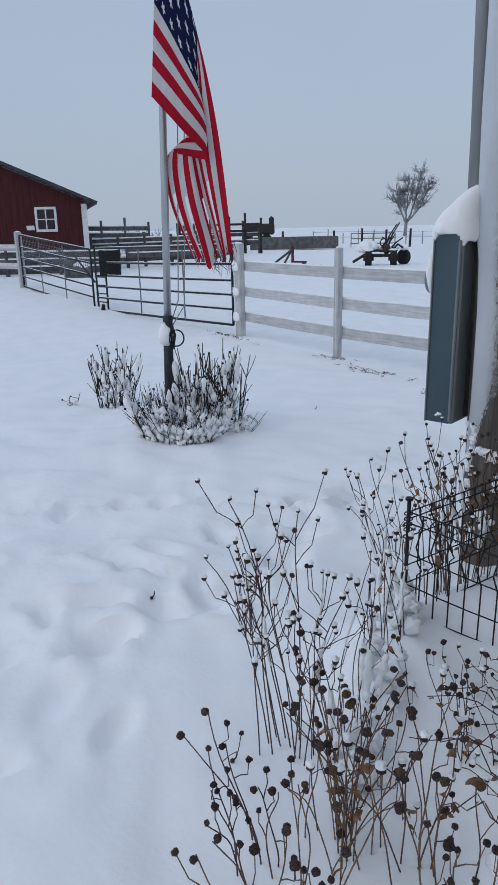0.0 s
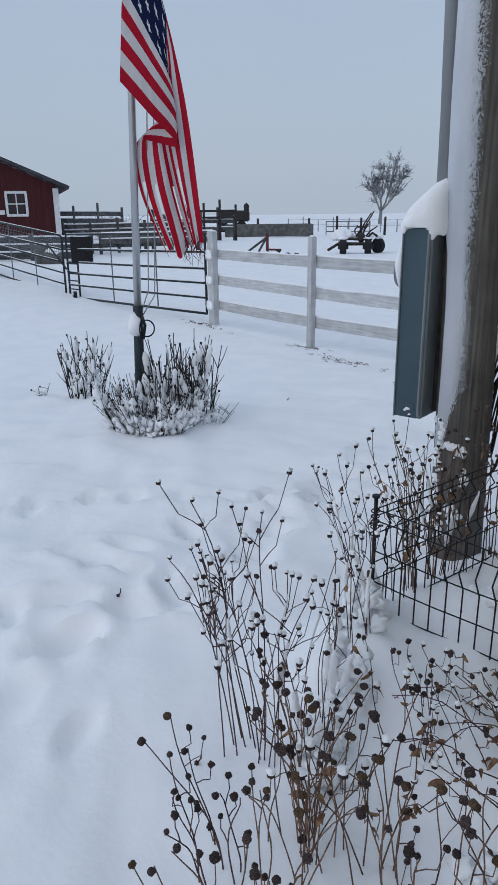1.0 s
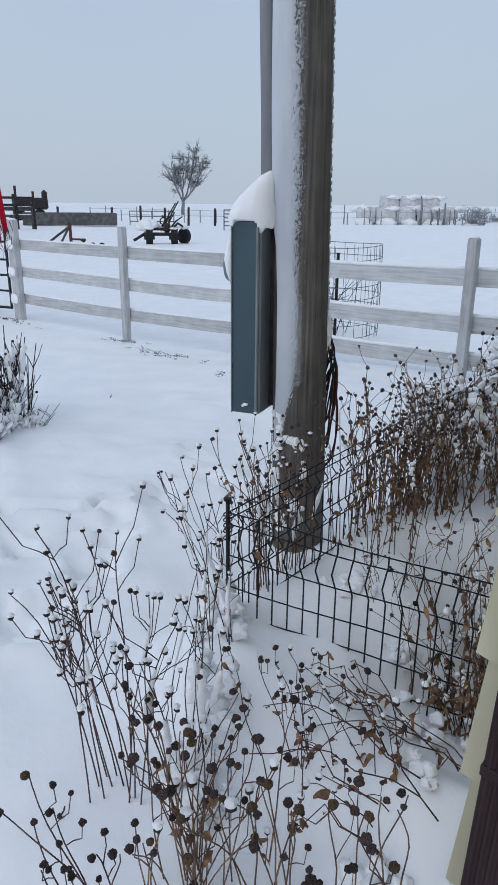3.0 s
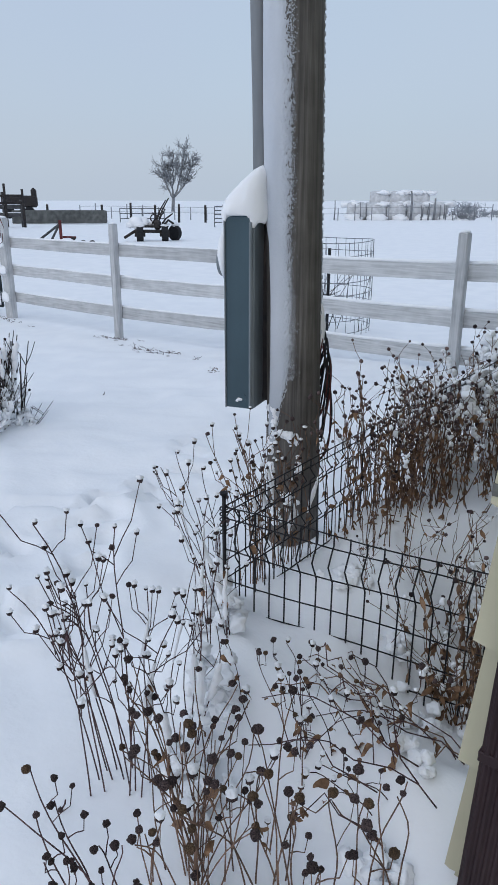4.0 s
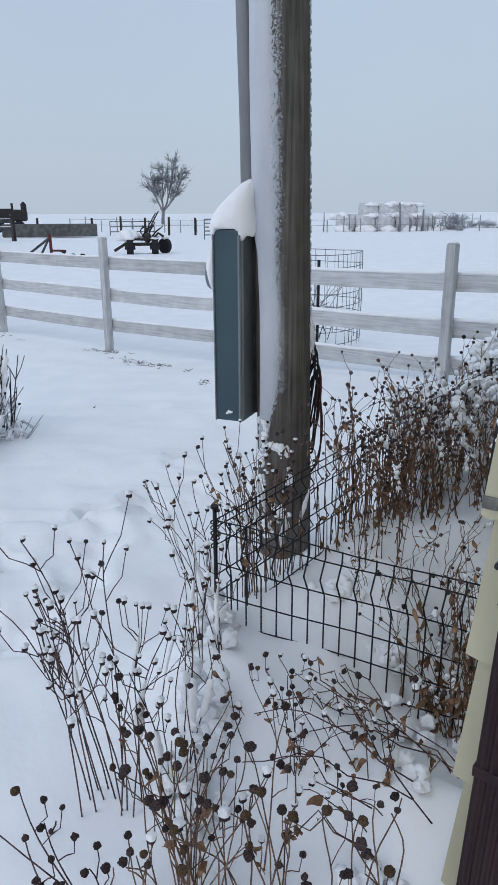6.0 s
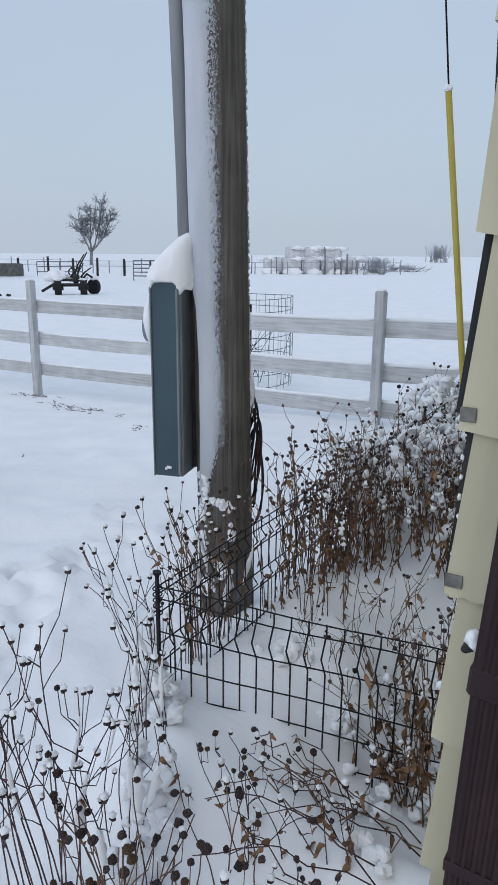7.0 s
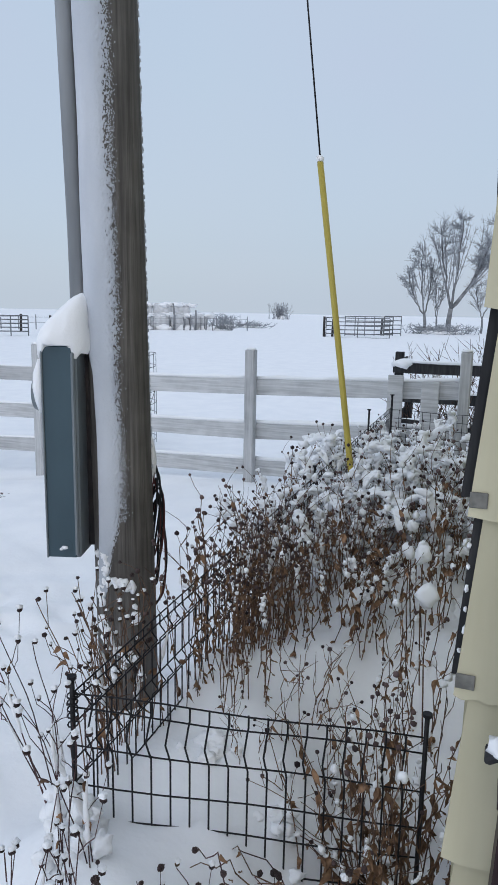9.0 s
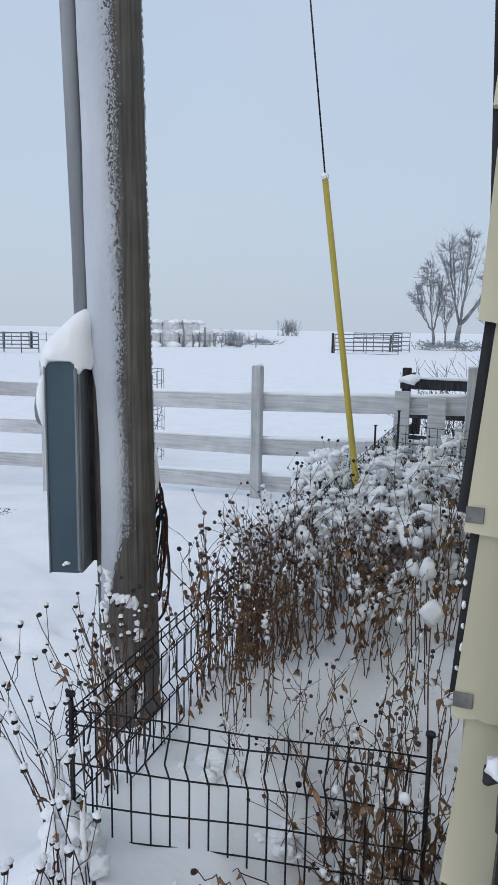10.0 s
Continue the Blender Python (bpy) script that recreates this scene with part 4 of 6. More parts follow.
def leaf_shape(s, at, d, size, rng, wide=0.26):
    """A curled dry leaf: a folded, twisted strip of several faces."""
    d = Vector(d).normalized()
    side = d.cross(Vector((rng.uniform(-1, 1), rng.uniform(-1, 1), rng.uniform(-0.3, 1)))).normalized()
    up = d.cross(side)
    vs, n = [], 5
    for i in range(n + 1):
        t = i / n
        w = size * wide * math.sin(math.pi * min(1, t * 0.9 + 0.1)) + 0.001
        curl = rng.uniform(0.5, 1.0) * t * t * size * 0.7
        c = Vector(at) + d * size * t * (1 - 0.3 * t) + up * curl - Vector((0, 0, size * 0.4 * t * t))
        tw = side * math.cos(2.2 * t) + up * math.sin(2.2 * t)
        vs += [tuple(c - tw * w), tuple(c + up * w * 0.55), tuple(c + tw * w)]
    fs = []
    for i in range(n):
        a, b = 3 * i, 3 * i + 3
        fs += [(a, a + 1, b + 1, b), (a + 1, a + 2, b + 2, b + 1)]
    s.add(vs, fs)


def coneflower(x, y, n, h, lean, spread, seed, label, branches=2, head=0.011, snowy=0.3, tan=0.15, mat=None, leafy=0.3, rad=0.0021, high=0.35, reach=0.42, clumps=0.0):
    rng = random.Random(seed)
    z = gz(x, y)
    ob = thing("coneflower", label, "dried plant", (x, y, z), "dried coneflowers")
    for i in range(n):
        bx, by = rng.gauss(0, 0.035), rng.gauss(0, 0.035)
        hh = h * rng.uniform(0.62, 1.05)
        a = rng.uniform(0, 6.283)
        ox, oy = lean[0] * rng.uniform(0.4, 1.2) + spread * math.cos(a) * rng.random(), lean[1] * rng.uniform(0.4, 1.2) + spread * math.sin(a) * rng.random()
        p0, p2 = Vector((bx, by, -0.06)), Vector((bx + ox, by + oy, hh))
        p1 = Vector((bx + ox * rng.uniform(0.0, 0.6) + rng.gauss(0, 0.02), by + oy * rng.uniform(0.0, 0.6) + rng.gauss(0, 0.02), hh * rng.uniform(0.45, 0.7)))
        wob = rng.uniform(0, 6)

        def curve(t):
            q = p0 * (1 - t) ** 2 + p1 * 2 * t * (1 - t) + p2 * t * t
            return q + Vector((0.012 * math.sin(wob + 8 * t), 0.012 * math.cos(wob * 1.3 + 7 * t), 0)) * t

        s = Shape()
        pts = [curve(t) for t in np.linspace(0, 1, 11)]
        s.tube(pts, rad, rad * 0.62, n=5)
        ends = [(p2, (pts[-1] - pts[-2]).normalized())]
        for k in range(rng.randint(max(0, branches - 1), branches + 1)):
            t = rng.uniform(high, 0.90)
            b = curve(t)
            a2 = rng.uniform(0, 6.283)
            ln = hh * rng.uniform(0.12, reach)
            dv = Vector((math.cos(a2) * 0.55 + ox * 0.5, math.sin(a2) * 0.55 + oy * 0.5, rng.uniform(0.45, 1.1))).normalized()
            m = b + dv * ln * 0.5 + Vector((math.cos(a2), math.sin(a2), 0)) * 0.015
            e = b + dv * ln + Vector((0, 0, 0.02))
            s.tube([b, b.lerp(m, 0.5) + Vector((0, 0, 0.004)), m, m.lerp(e, 0.6), e], rad * 0.65, rad * 0.5, n=4)
            ends.append((e, (e - m).normalized()))
        stem = part("stem", s, mat or M_DARKSTEM, ob, smooth=True)
        for e, d in ends:
            r = head * rng.uniform(0.62, 1.12)
            q = d.to_track_quat("Z", "Y").to_matrix().to_4x4()
            m = Matrix.Translation(e) @ q @ Matrix.Diagonal((r, r, r, 1))
            part("seed_head", HEADS[4] if rng.random() < tan else HEADS[rng.randint(0, 3)], M_HEAD, stem, at=m)
            if rng.random() < snowy:
                m = Matrix.Translation(e + Vector((0, 0, r * 0.3))) @ Matrix.Diagonal((r * 1.2, r * 1.2, r * rng.uniform(0.8, 1.5), 1))
                part("snow", CAPS[rng.randint(0, 2)], M_SNOW, stem, at=m)
        if rng.random() < leafy:
            for k in range(rng.randint(1, 3)):
                lf = Shape()
                b = curve(rng.uniform(0.25, 0.8))
                leaf_shape(lf, b, (rng.uniform(-1, 1), rng.uniform(-1, 1), rng.uniform(-0.6, 0.3)), rng.uniform(0.02, 0.045), rng)
                part("leaf", lf, M_LEAF, stem, "curled dry leaf", True)
        if rng.random() < clumps:
            t0 = rng.uniform(0.25, 0.55)
            clump = Shape().sleeve([curve(t0 + 0.035 * k) for k in range(9)], rng.uniform(0.005, 0.010), i * 2.3 + seed, 9)
            part("snow_clump", clump, M_SNOW, stem, "clump of snow caught on the stalk", True)
        if snowy > 0.45 and rng.random() < 0.3:
            t0 = rng.uniform(0.25, 0.7)
            part("snow", Shape().sleeve([curve(t0 + 0.05 * k) for k in range(6)], rng.uniform(0.003, 0.006), i * 1.7 + seed, 7), M_SNOW, stem, smooth=True)
    return ob


coneflower(-0.97, 1.30, 9, 0.70, (-0.10, -0.06), 0.14, 41, "tall dry coneflower stalks tipped with snow", 5, 0.0068, 0.85, 0.05, rad=0.0021, high=0.5, reach=0.34)
coneflower(-0.90, 1.33, 6, 0.56, (-0.02, 0.0), 0.12, 55, "tall dry coneflower stalks tipped with snow", 4, 0.0066, 0.85, 0.05, rad=0.0020, high=0.5, reach=0.34, clumps=0.1)
coneflower(-0.86, 1.48, 6, 0.48, (-0.04, 0.05), 0.13, 42, "thin snowy coneflower stalks in the snow", 2, 0.0070, 0.85, 0.05, rad=0.0018, clumps=0.35)
coneflower(-1.02, 1.74, 6, 0.40, (-0.07, 0.02), 0.12, 43, "snow-laden dry stalks beside the wire fence", 2, 0.007, 0.9, 0.1, rad=0.0018, clumps=0.6)
coneflower(-0.58, 1.20, 19, 0.36, (-0.05, 0.05), 0.25, 44, "dark coneflower seed heads on brown stalks", 1, 0.0098, 0.12, 0.12, M_STEM, 0.15, 0.0019)
coneflower(-0.66, 1.26, 10, 0.40, (-0.06, 0.04), 0.18, 56, "dark coneflower seed heads on brown stalks", 1, 0.0094, 0.15, 0.12, M_STEM, 0.15, 0.0019)
coneflower(-0.46, 1.30, 9, 0.32, (0.0, 0.05), 0.20, 45, "dark coneflower seed heads on bent stalks", 1, 0.0090, 0.1, 0.15, M_STEM)
coneflower(-0.64, 1.02, 8, 0.24, (-0.13, 0.0), 0.12, 46, "low leaning coneflower stalks with dark heads", 2, 0.0090, 0.08, 0.2)
coneflower(-0.32, 1.26, 7, 0.34, (0.0, 0.05), 0.13, 47, "dark coneflower seed heads near the downspout", 1, 0.0094, 0.05, 0.25, M_STEM)
coneflower(-0.58, 1.60, 8, 0.24, (-0.04, 0.02), 0.26, 48, "low tangled stalks with small seed heads", 3, 0.0072, 0.45, 0.2, leafy=0.7, rad=0.0016)
coneflower(-0.40, 1.62, 7, 0.22, (-0.12, 0.02), 0.26, 49, "low tangled stalks with small seed heads", 3, 0.0072, 0.4, 0.25, leafy=0.7, rad=0.0016)
coneflower(-0.20, 1.36, 3, 0.36, (-0.03, 0.03), 0.06, 50, "dry coneflower stalks against the house wall", 1, 0.0092, 0.05, 0.2, M_STEM)
coneflower(-0.46, 1.02, 9, 0.27, (-0.05, 0.06), 0.18, 53, "dark coneflower seed heads on brown stalks", 1, 0.0094, 0.05, 0.2, M_STEM)
coneflower(-1.15, 2.12, 11, 0.52, (-0.06, 0.0), 0.12, 51, "reddish dry stalks growing at the pole's foot", 3, 0.0068, 0.45, 0.2, M_STEM, 0.8, clumps=0.25)
coneflower(-1.20, 2.34, 13, 0.50, (0.0, -0.02), 0.14, 54, "reddish dry stalks growing at the pole's foot", 2, 0.0066, 0.4, 0.2, M_STEM, 0.9, clumps=0.3)
coneflower(-1.26, 2.02, 6, 0.46, (-0.22, 0.0), 0.08, 52, "snow-tipped stalks leaning away from the pole", 2, 0.0072, 0.85, 0.1, clumps=0.5)
# fallen stalks lying on the snow by the near panel
rng = random.Random(77)
for i in range(20):
    x, y = rng.uniform(-0.66, -0.24), rng.uniform(1.46, 2.0)
    a = rng.uniform(1.6, 4.4)
    ln = rng.uniform(0.18, 0.42)
    ob = thing("fallen_stalk", "dry tan stalk lying across the snow", "dried plant", (x, y, gz(x, y)), "fallen stalks")
    pts = [Vector((math.cos(a) * ln * t, math.sin(a) * ln * t * 0.6, 0.03 + 0.09 * math.sin(2.6 * t) * rng.uniform(0.6, 1.2))) for t in np.linspace(0, 1, 7)]
    stem = part("stem", Shape().tube([q + Vector((0.012 * math.sin(5 * k + i), 0.012 * math.cos(4 * k + i), 0)) for k, q in enumerate(pts)], 0.0020, 0.0012, n=5), M_STEM if i % 2 else M_DARKSTEM, ob, smooth=True)
    if i % 3:
        part("seed_head", HEADS[i % 5], M_HEAD, stem, at=Matrix.Translation(pts[-1]) @ Matrix.Diagonal((0.0075, 0.0075, 0.0075, 1)))
    for k in range(3):
        lf = Shape()
        leaf_shape(lf, pts[rng.randint(1, 6)], (rng.uniform(-1, 1), rng.uniform(-1, 1), -0.1), rng.uniform(0.014, 0.028), rng)
        part("leaf", lf, M_LEAF, stem, smooth=True)


# ---- dry plants in the bed ----
def bed_plant(seed, n, h, spread, leaves, heads, snow, label, cap=0.5, droop=0.5, forks=2, fluff=0.0, leaf=0.04, lean=0.9):
    rng = random.Random(seed)
    ob = thing("bed_plant", label, "dried plant", (0, 0, 0), "dried plants in the bed")
    st, lf, hd, sn = Shape(), Shape(), Shape(), Shape()
    for i in range(n):
        bx, by = rng.gauss(0, spread * 0.45), rng.gauss(0, spread * 0.45)
        hh = h * rng.uniform(0.55, 1.05)
        ox, oy = bx * lean + rng.gauss(0, 0.05), by * lean + rng.gauss(0, 0.05)
        p0, p1, p2 = Vector((bx, by, -0.08)), Vector((bx + ox * 0.3, by + oy * 0.3, hh * 0.6)), Vector((bx + ox, by + oy, hh))
        pts = [p0 * (1 - t) ** 2 + p1 * 2 * t * (1 - t) + p2 * t * t for t in np.linspace(0, 1, 8)]
        pts = [q + Vector((0.006 * math.sin(i + 2.3 * k), 0.006 * math.cos(1.7 * i + 2 * k), 0)) for k, q in enumerate(pts)]
        st.tube(pts, 0.0024, 0.0013, n=4, cap=False)
        tips = [pts[-1]]
        for k in range(rng.randint(forks - 1, forks + 2)):
            b = pts[rng.randint(4, 7)]
            e = b + Vector((rng.gauss(0, 0.045), rng.gauss(0, 0.045), rng.uniform(0.02, 0.12)))
            st.tube([b, b.lerp(e, 0.5) + Vector((0.006, 0.004, 0)), e], 0.0014, 0.001, n=3, cap=False)
            tips.append(e)
        for e in tips:
            if rng.random() < heads:
                hd.lump(tuple(e), rng.uniform(0.0055, 0.0095), 0.4, i, 0)
            if rng.random() < snow * 0.4:
                q = rng.uniform(0.007, 0.014)
                sn.lump((e.x, e.y, e.z + q * 0.4), (q, q, q * rng.uniform(0.8, 1.5)), 0.6, i * 0.7 + e.x * 9)
        for k in range(leaves):
            b = pts[min(6, 1 + int(6 * rng.random() ** 1.3))]
            leaf_shape(lf, b, (rng.uniform(-1, 1), rng.uniform(-1, 1), rng.uniform(-1.6, 0.2) * droop * 2), leaf * rng.uniform(0.5, 1.25), rng, rng.uniform(0.10, 0.24))
        for e in tips:
            if rng.random() > snow or cap < 0.1:
                continue
            b = p1.lerp(e, rng.uniform(0.2, 0.55))
            q = rng.uniform(0.007, 0.015) * (0.5 + cap * 0.7)
            m = rng.randint(3, 6)
            for k in range(m):
                c = b.lerp(e, (k + 0.5) / m) + Vector((rng.gauss(0, q * 0.5), rng.gauss(0, q * 0.5), q * 0.4))
                w = q * rng.uniform(0.6, 1.35)
                sn.lump(tuple(c), (w * rng.uniform(0.8, 1.3), w, w * rng.uniform(0.7, 1.6)), 0.8, i * 1.31 + k + e.x * 7)
        if rng.random() < fluff:
            c0 = pts[rng.randint(4, 7)]
            dv = Vector((rng.gauss(0, 1), rng.gauss(0, 1), rng.gauss(0, 0.5))).normalized()
            run = [c0 + dv * 0.026 * (k - 3) - Vector((0, 0, 0.004 * (k - 3) ** 2)) for k in range(8)]
            sn.sleeve(run, rng.uniform(0.016, 0.030), i * 2.1 + seed, 9)
            for k in range(3):
                w = rng.uniform(0.018, 0.036)
                sn.lump(tuple(run[2 * k + 1] + Vector((rng.gauss(0, 0.01), rng.gauss(0, 0.01), 0.006))), (w * rng.uniform(0.8, 1.5), w, w * rng.uniform(0.5, 0.8)), 0.55, i * 2.1 + k)
    part("stalk_tangle", st, M_STEM, ob, "thin dry brown stems", True, kind="stuff")
    if leaves:
        part("foliage", lf, M_LEAF, ob, "curled dead leaves", True, kind="stuff")
    if hd.v:
        part("seed_spray", hd, M_HEAD, ob, "small dark seed heads", True, kind="stuff")
    if sn.v:
        part("snow", sn, M_SNOW, ob, "clumps of snow on the stems", True, kind="stuff")
    return ob


UPRIGHT = [bed_plant(100 + k, 13, 0.58, 0.15, 7, 0.8, 0.04, "upright brown stalks with dark seed heads behind the wire fence", 0.3, 0.9, 3, leaf=0.036, lean=0.5) for k in range(4)]
BROWN = [bed_plant(110 + k, 13, 0.42, 0.20, 8, 0.4, 0.14, "brown leafy stalks dusted with snow in the bed", 0.4, 0.7, 2, 0.03, leaf=0.036) for k in range(3)]
TALL = [bed_plant(120 + k, 6, 0.58, 0.12, 7, 0.45, 0.12, "tall dry stalks with seed heads along the house wall", 0.25, 0.8) for k in range(3)]
SNOWY = [bed_plant(140 + k, 11, 0.48, 0.24, 4, 0.6, 0.24, "dry stalks bent under clumps of snow", 0.62, fluff=0.95) for k in range(4)]
LOW = [bed_plant(160 + k, 9, 0.20, 0.14, 1, 0.3, 0.03, "low matted dry stalks half buried in snow", 0.2) for k in range(2)]
MATTED = [bed_plant(170 + k, 12, 0.36, 0.15, 9, 0.2, 0.08, "matted brown leaves and stalks against the wire panel", 0.3, 0.7, 1, 0.0, 0.05, 1.5) for k in range(2)]
rng = random.Random(9)


def plant_out(models, spots, lo, hi):
    used = []
    for i, (x, y) in enumerate(spots):
        k = i % len(models)
        f = rng.uniform(lo, hi)
        m = pose(x, y, gz(x, y), rng.uniform(-6, 6), rng.uniform(-6, 6), rng.uniform(0, 360))
        if k not in used:
            used.append(k)
            models[k].matrix_basis = m @ Matrix.Diagonal((f, f, f, 1))
        else:
            ob = copy_thing(models[k], m)
            ob.scale = (f, f, f)


def scatter(n, x0, x1, y0, y1, gap):
    spots = []
    for _ in range(2000):
        if len(spots) >= n:
            break
        p = (rng.uniform(x0, x1), rng.uniform(y0, y1))
        if all(math.hypot(p[0] - q[0], p[1] - q[1]) > gap for q in spots):
            spots.append(p)
    return spots


plant_out(UPRIGHT, scatter(7, -1.09, -0.88, 2.48, 3.15, 0.11), 0.80, 1.06)
plant_out(BROWN, scatter(9, -0.98, -0.58, 2.98, 3.55, 0.13), 0.85, 1.15)
plant_out(TALL, scatter(4, -0.46, -0.28, 2.08, 2.6, 0.12) + scatter(9, -0.50, -0.26, 2.5, 4.0, 0.13), 0.80, 1.12)
plant_out(SNOWY, scatter(9, -1.14, -0.62, 3.50, 4.3, 0.15) + scatter(21, -1.08, -0.36, 3.9, 5.6, 0.15), 0.80, 1.16)
plant_out(LOW, scatter(4, -0.85, -0.45, 2.10, 2.7, 0.16), 0.6, 1.0)
plant_out(MATTED, scatter(4, -0.46, -0.28, 2.04, 2.45, 0.10), 0.8, 1.0)
# billowed snow over the far half of the bed
drift = thing("snow_drift", "billowed snow lying over the bent plants in the bed", "snow", (0, 0, 0))
s = Shape()
DX, DY = 46, 140
drift_y, drift_x = np.meshgrid(np.linspace(3.30, 6.25, DY + 1), np.linspace(-1.10, -0.24, DX + 1), indexing="ij")
base_z = height(drift_x, drift_y)
for j in range(DY + 1):
    for i in range(DX + 1):
        x, y = drift_x[j, i], drift_y[j, i]
        rim = min(1.0, i / 8, (DX - i) / 5) * min(1.0, j / 22, (DY - j) / 10)
        lumpy = 0.5 - abs(noise.noise(Vector((x * 6.5, y * 5.5, 1)))) + 0.5 * (0.4 - abs(noise.noise(Vector((x * 15, y * 13, 4))))) + 0.25 * noise.noise(Vector((x * 34, y * 31, 8)))
        s.v.append((x, y, base_z[j, i] - 0.03 + rim * (0.05 + 0.22 * max(-0.15, lumpy))))
for j in range(DY):
    for i in range(DX):
        q = j * (DX + 1) + i
        s.f.append((q, q + 1, q + DX + 2, q + DX + 1))
part("snow", s, M_SNOW, drift, smooth=True)
# snow bridges heaped on the bent plants
for i, (x, y, z, r) in enumerate(((-1.06, 3.28, 0.82, 0.10), (-1.02, 3.22, 0.72, 0.09), (-0.80, 4.6, 0.86, 0.15), (-0.55, 4.9, 0.82, 0.17), (-0.95, 5.2, 0.88, 0.14), (-0.68, 5.4, 0.86, 0.16), (-0.45, 4.2, 0.74, 0.11), (-0.75, 3.95, 0.78, 0.10), (-0.40, 5.6, 0.8, 0.14))):
    ob = thing("snow_heap", "rounded heap of snow on bent dry stalks", "snow", (x, y, 0), "snow heaps in the bed")
    s = Shape()
    for k in range(22):
        w = r * rng.uniform(0.18, 0.42)
        s.lump((rng.gauss(0, r * 0.5), rng.gauss(0, r * 0.5), z - 0.10 + rng.uniform(-0.06, 0.05)), (w, w, w * rng.uniform(0.6, 1.0)), 0.6, i * 3 + k, 2)
    s.lump((0, 0, (z + gz(x, y)) / 2 - 0.12), (r * 0.55, r * 0.55, (z - gz(x, y)) / 2), 0.3, i, 1)
    part("snow", s, M_SNOW, ob, smooth=True, kind="stuff")
for i, (x, y, z, r) in enumerate(((-0.46, 3.05, 0.90, 0.030), (-0.42, 3.15, 0.88, 0.028), (-0.40, 2.95, 0.93, 0.034), (-0.47, 3.20, 0.95, 0.026), (-0.36, 2.75, 0.86, 0.04))):
    ob = thing("snowy_flower_head", "ball of snow on a dry stalk", "dried plant", (x, y, 0), "snow-capped stalks")
    part("stem", Shape().tube([(0.02, 0.01, gz(x, y) - 0.05), (0.0, 0.02, z * 0.75), (0, 0, z)], 0.003, 0.002, n=5), M_STEM, ob, smooth=True)
    part("snow", Shape().lump((0, 0, z), (r * 0.85, r * 0.8, r), 0.6, i * 2.0), M_SNOW, ob, smooth=True)


for i, (x, y, up, r) in enumerate(((-1.04, 1.78, 0.03, 0.05), (-1.10, 1.86, 0.05, 0.06), (-0.93, 1.62, 0.06, 0.06), (-0.83, 1.50, 0.10, 0.05), (-0.80, 1.42, 0.06, 0.05), (-0.74, 1.36, 0.04, 0.05), (-0.30, 1.50, 0.02, 0.05), (-0.26, 1.40, 0.03, 0.05), (-0.36, 1.72, 0.02, 0.04), (-0.52, 2.02, 0.03, 0.05), (-0.38, 2.12, 0.06, 0.05), (-0.66, 2.20, 0.02, 0.05), (-0.90, 2.30, 0.02, 0.05))):
    ob = thing("snow_heap", "crumbled clods of snow among dry stalks", "snow", (x, y, gz(x, y)), "snow heaps in the bed")
    s = Shape()
    for k in range(14):
        w = r * rng.uniform(0.22, 0.55)
        s.lump((rng.gauss(0, r * 0.7), rng.gauss(0, r * 0.7), rng.uniform(-0.01, up * 1.6)), (w, w, w * rng.uniform(0.6, 1.1)), 0.6, i * 3 + k, 2)
    part("snow", s, M_SNOW, ob, smooth=True, kind="stuff")


# ---- things near the fence ----
bin_ = thing("compost_bin", "dark weathered plank bin filled with dead brush", "compost bin", (-0.72, 7.95, 0))
for x, y in ((-0.53, 0), (0.6, 0), (-0.53, 0.9), (0.6, 0.9)):
    part("corner_post", Shape().box((x, y, 0.6 - 0.2 * y), (0.085, 0.085, 1.55 - 0.4 * y), bevel=0.006), M_SHAKE, bin_)
for z in (1.22, 0.92, 0.62, 0.32):
    part("plank", Shape().box((0.03, -0.06, z), (1.2, 0.025, 0.12), bevel=0.004), M_SHAKE, bin_)
    part("snow", Shape().lump((0.03, -0.06, z + 0.06), (0.55, 0.03, 0.02), 0.4, z), M_SNOW, bin_, smooth=True)
    for x in (-0.58, 0.65):
        part("plank", Shape().box((x, 0.45, z), (0.025, 0.95, 0.12), bevel=0.004), M_SHAKE, bin_)
s = Shape()
rng = random.Random(31)
for i in range(170):
    b = Vector((rng.uniform(-0.5, 0.6), rng.uniform(0, 0.85), rng.uniform(0.1, 0.9)))
    e = b + Vector((rng.gauss(0, 0.18), rng.gauss(0, 0.1), rng.uniform(0.15, 0.75)))
    s.tube([b, b.lerp(e, 0.5) + Vector((0.03, 0, 0.02)), e], 0.005, 0.002, n=3)
    for k in range(3):
        t = b.lerp(e, rng.uniform(0.4, 0.9))
        s.tube([t, t + Vector((rng.gauss(0, 0.08), rng.gauss(0, 0.05), rng.uniform(0.03, 0.16)))], 0.003, 0.0015, n=3)
part("brush", s, M_STEM, bin_, "dead brush", True, kind="stuff")
part("snow_heap", Shape().lump((-0.50, -0.02, 1.25), (0.14, 0.12, 0.06), 0.5, 3.0), M_SNOW, bin_, smooth=True)

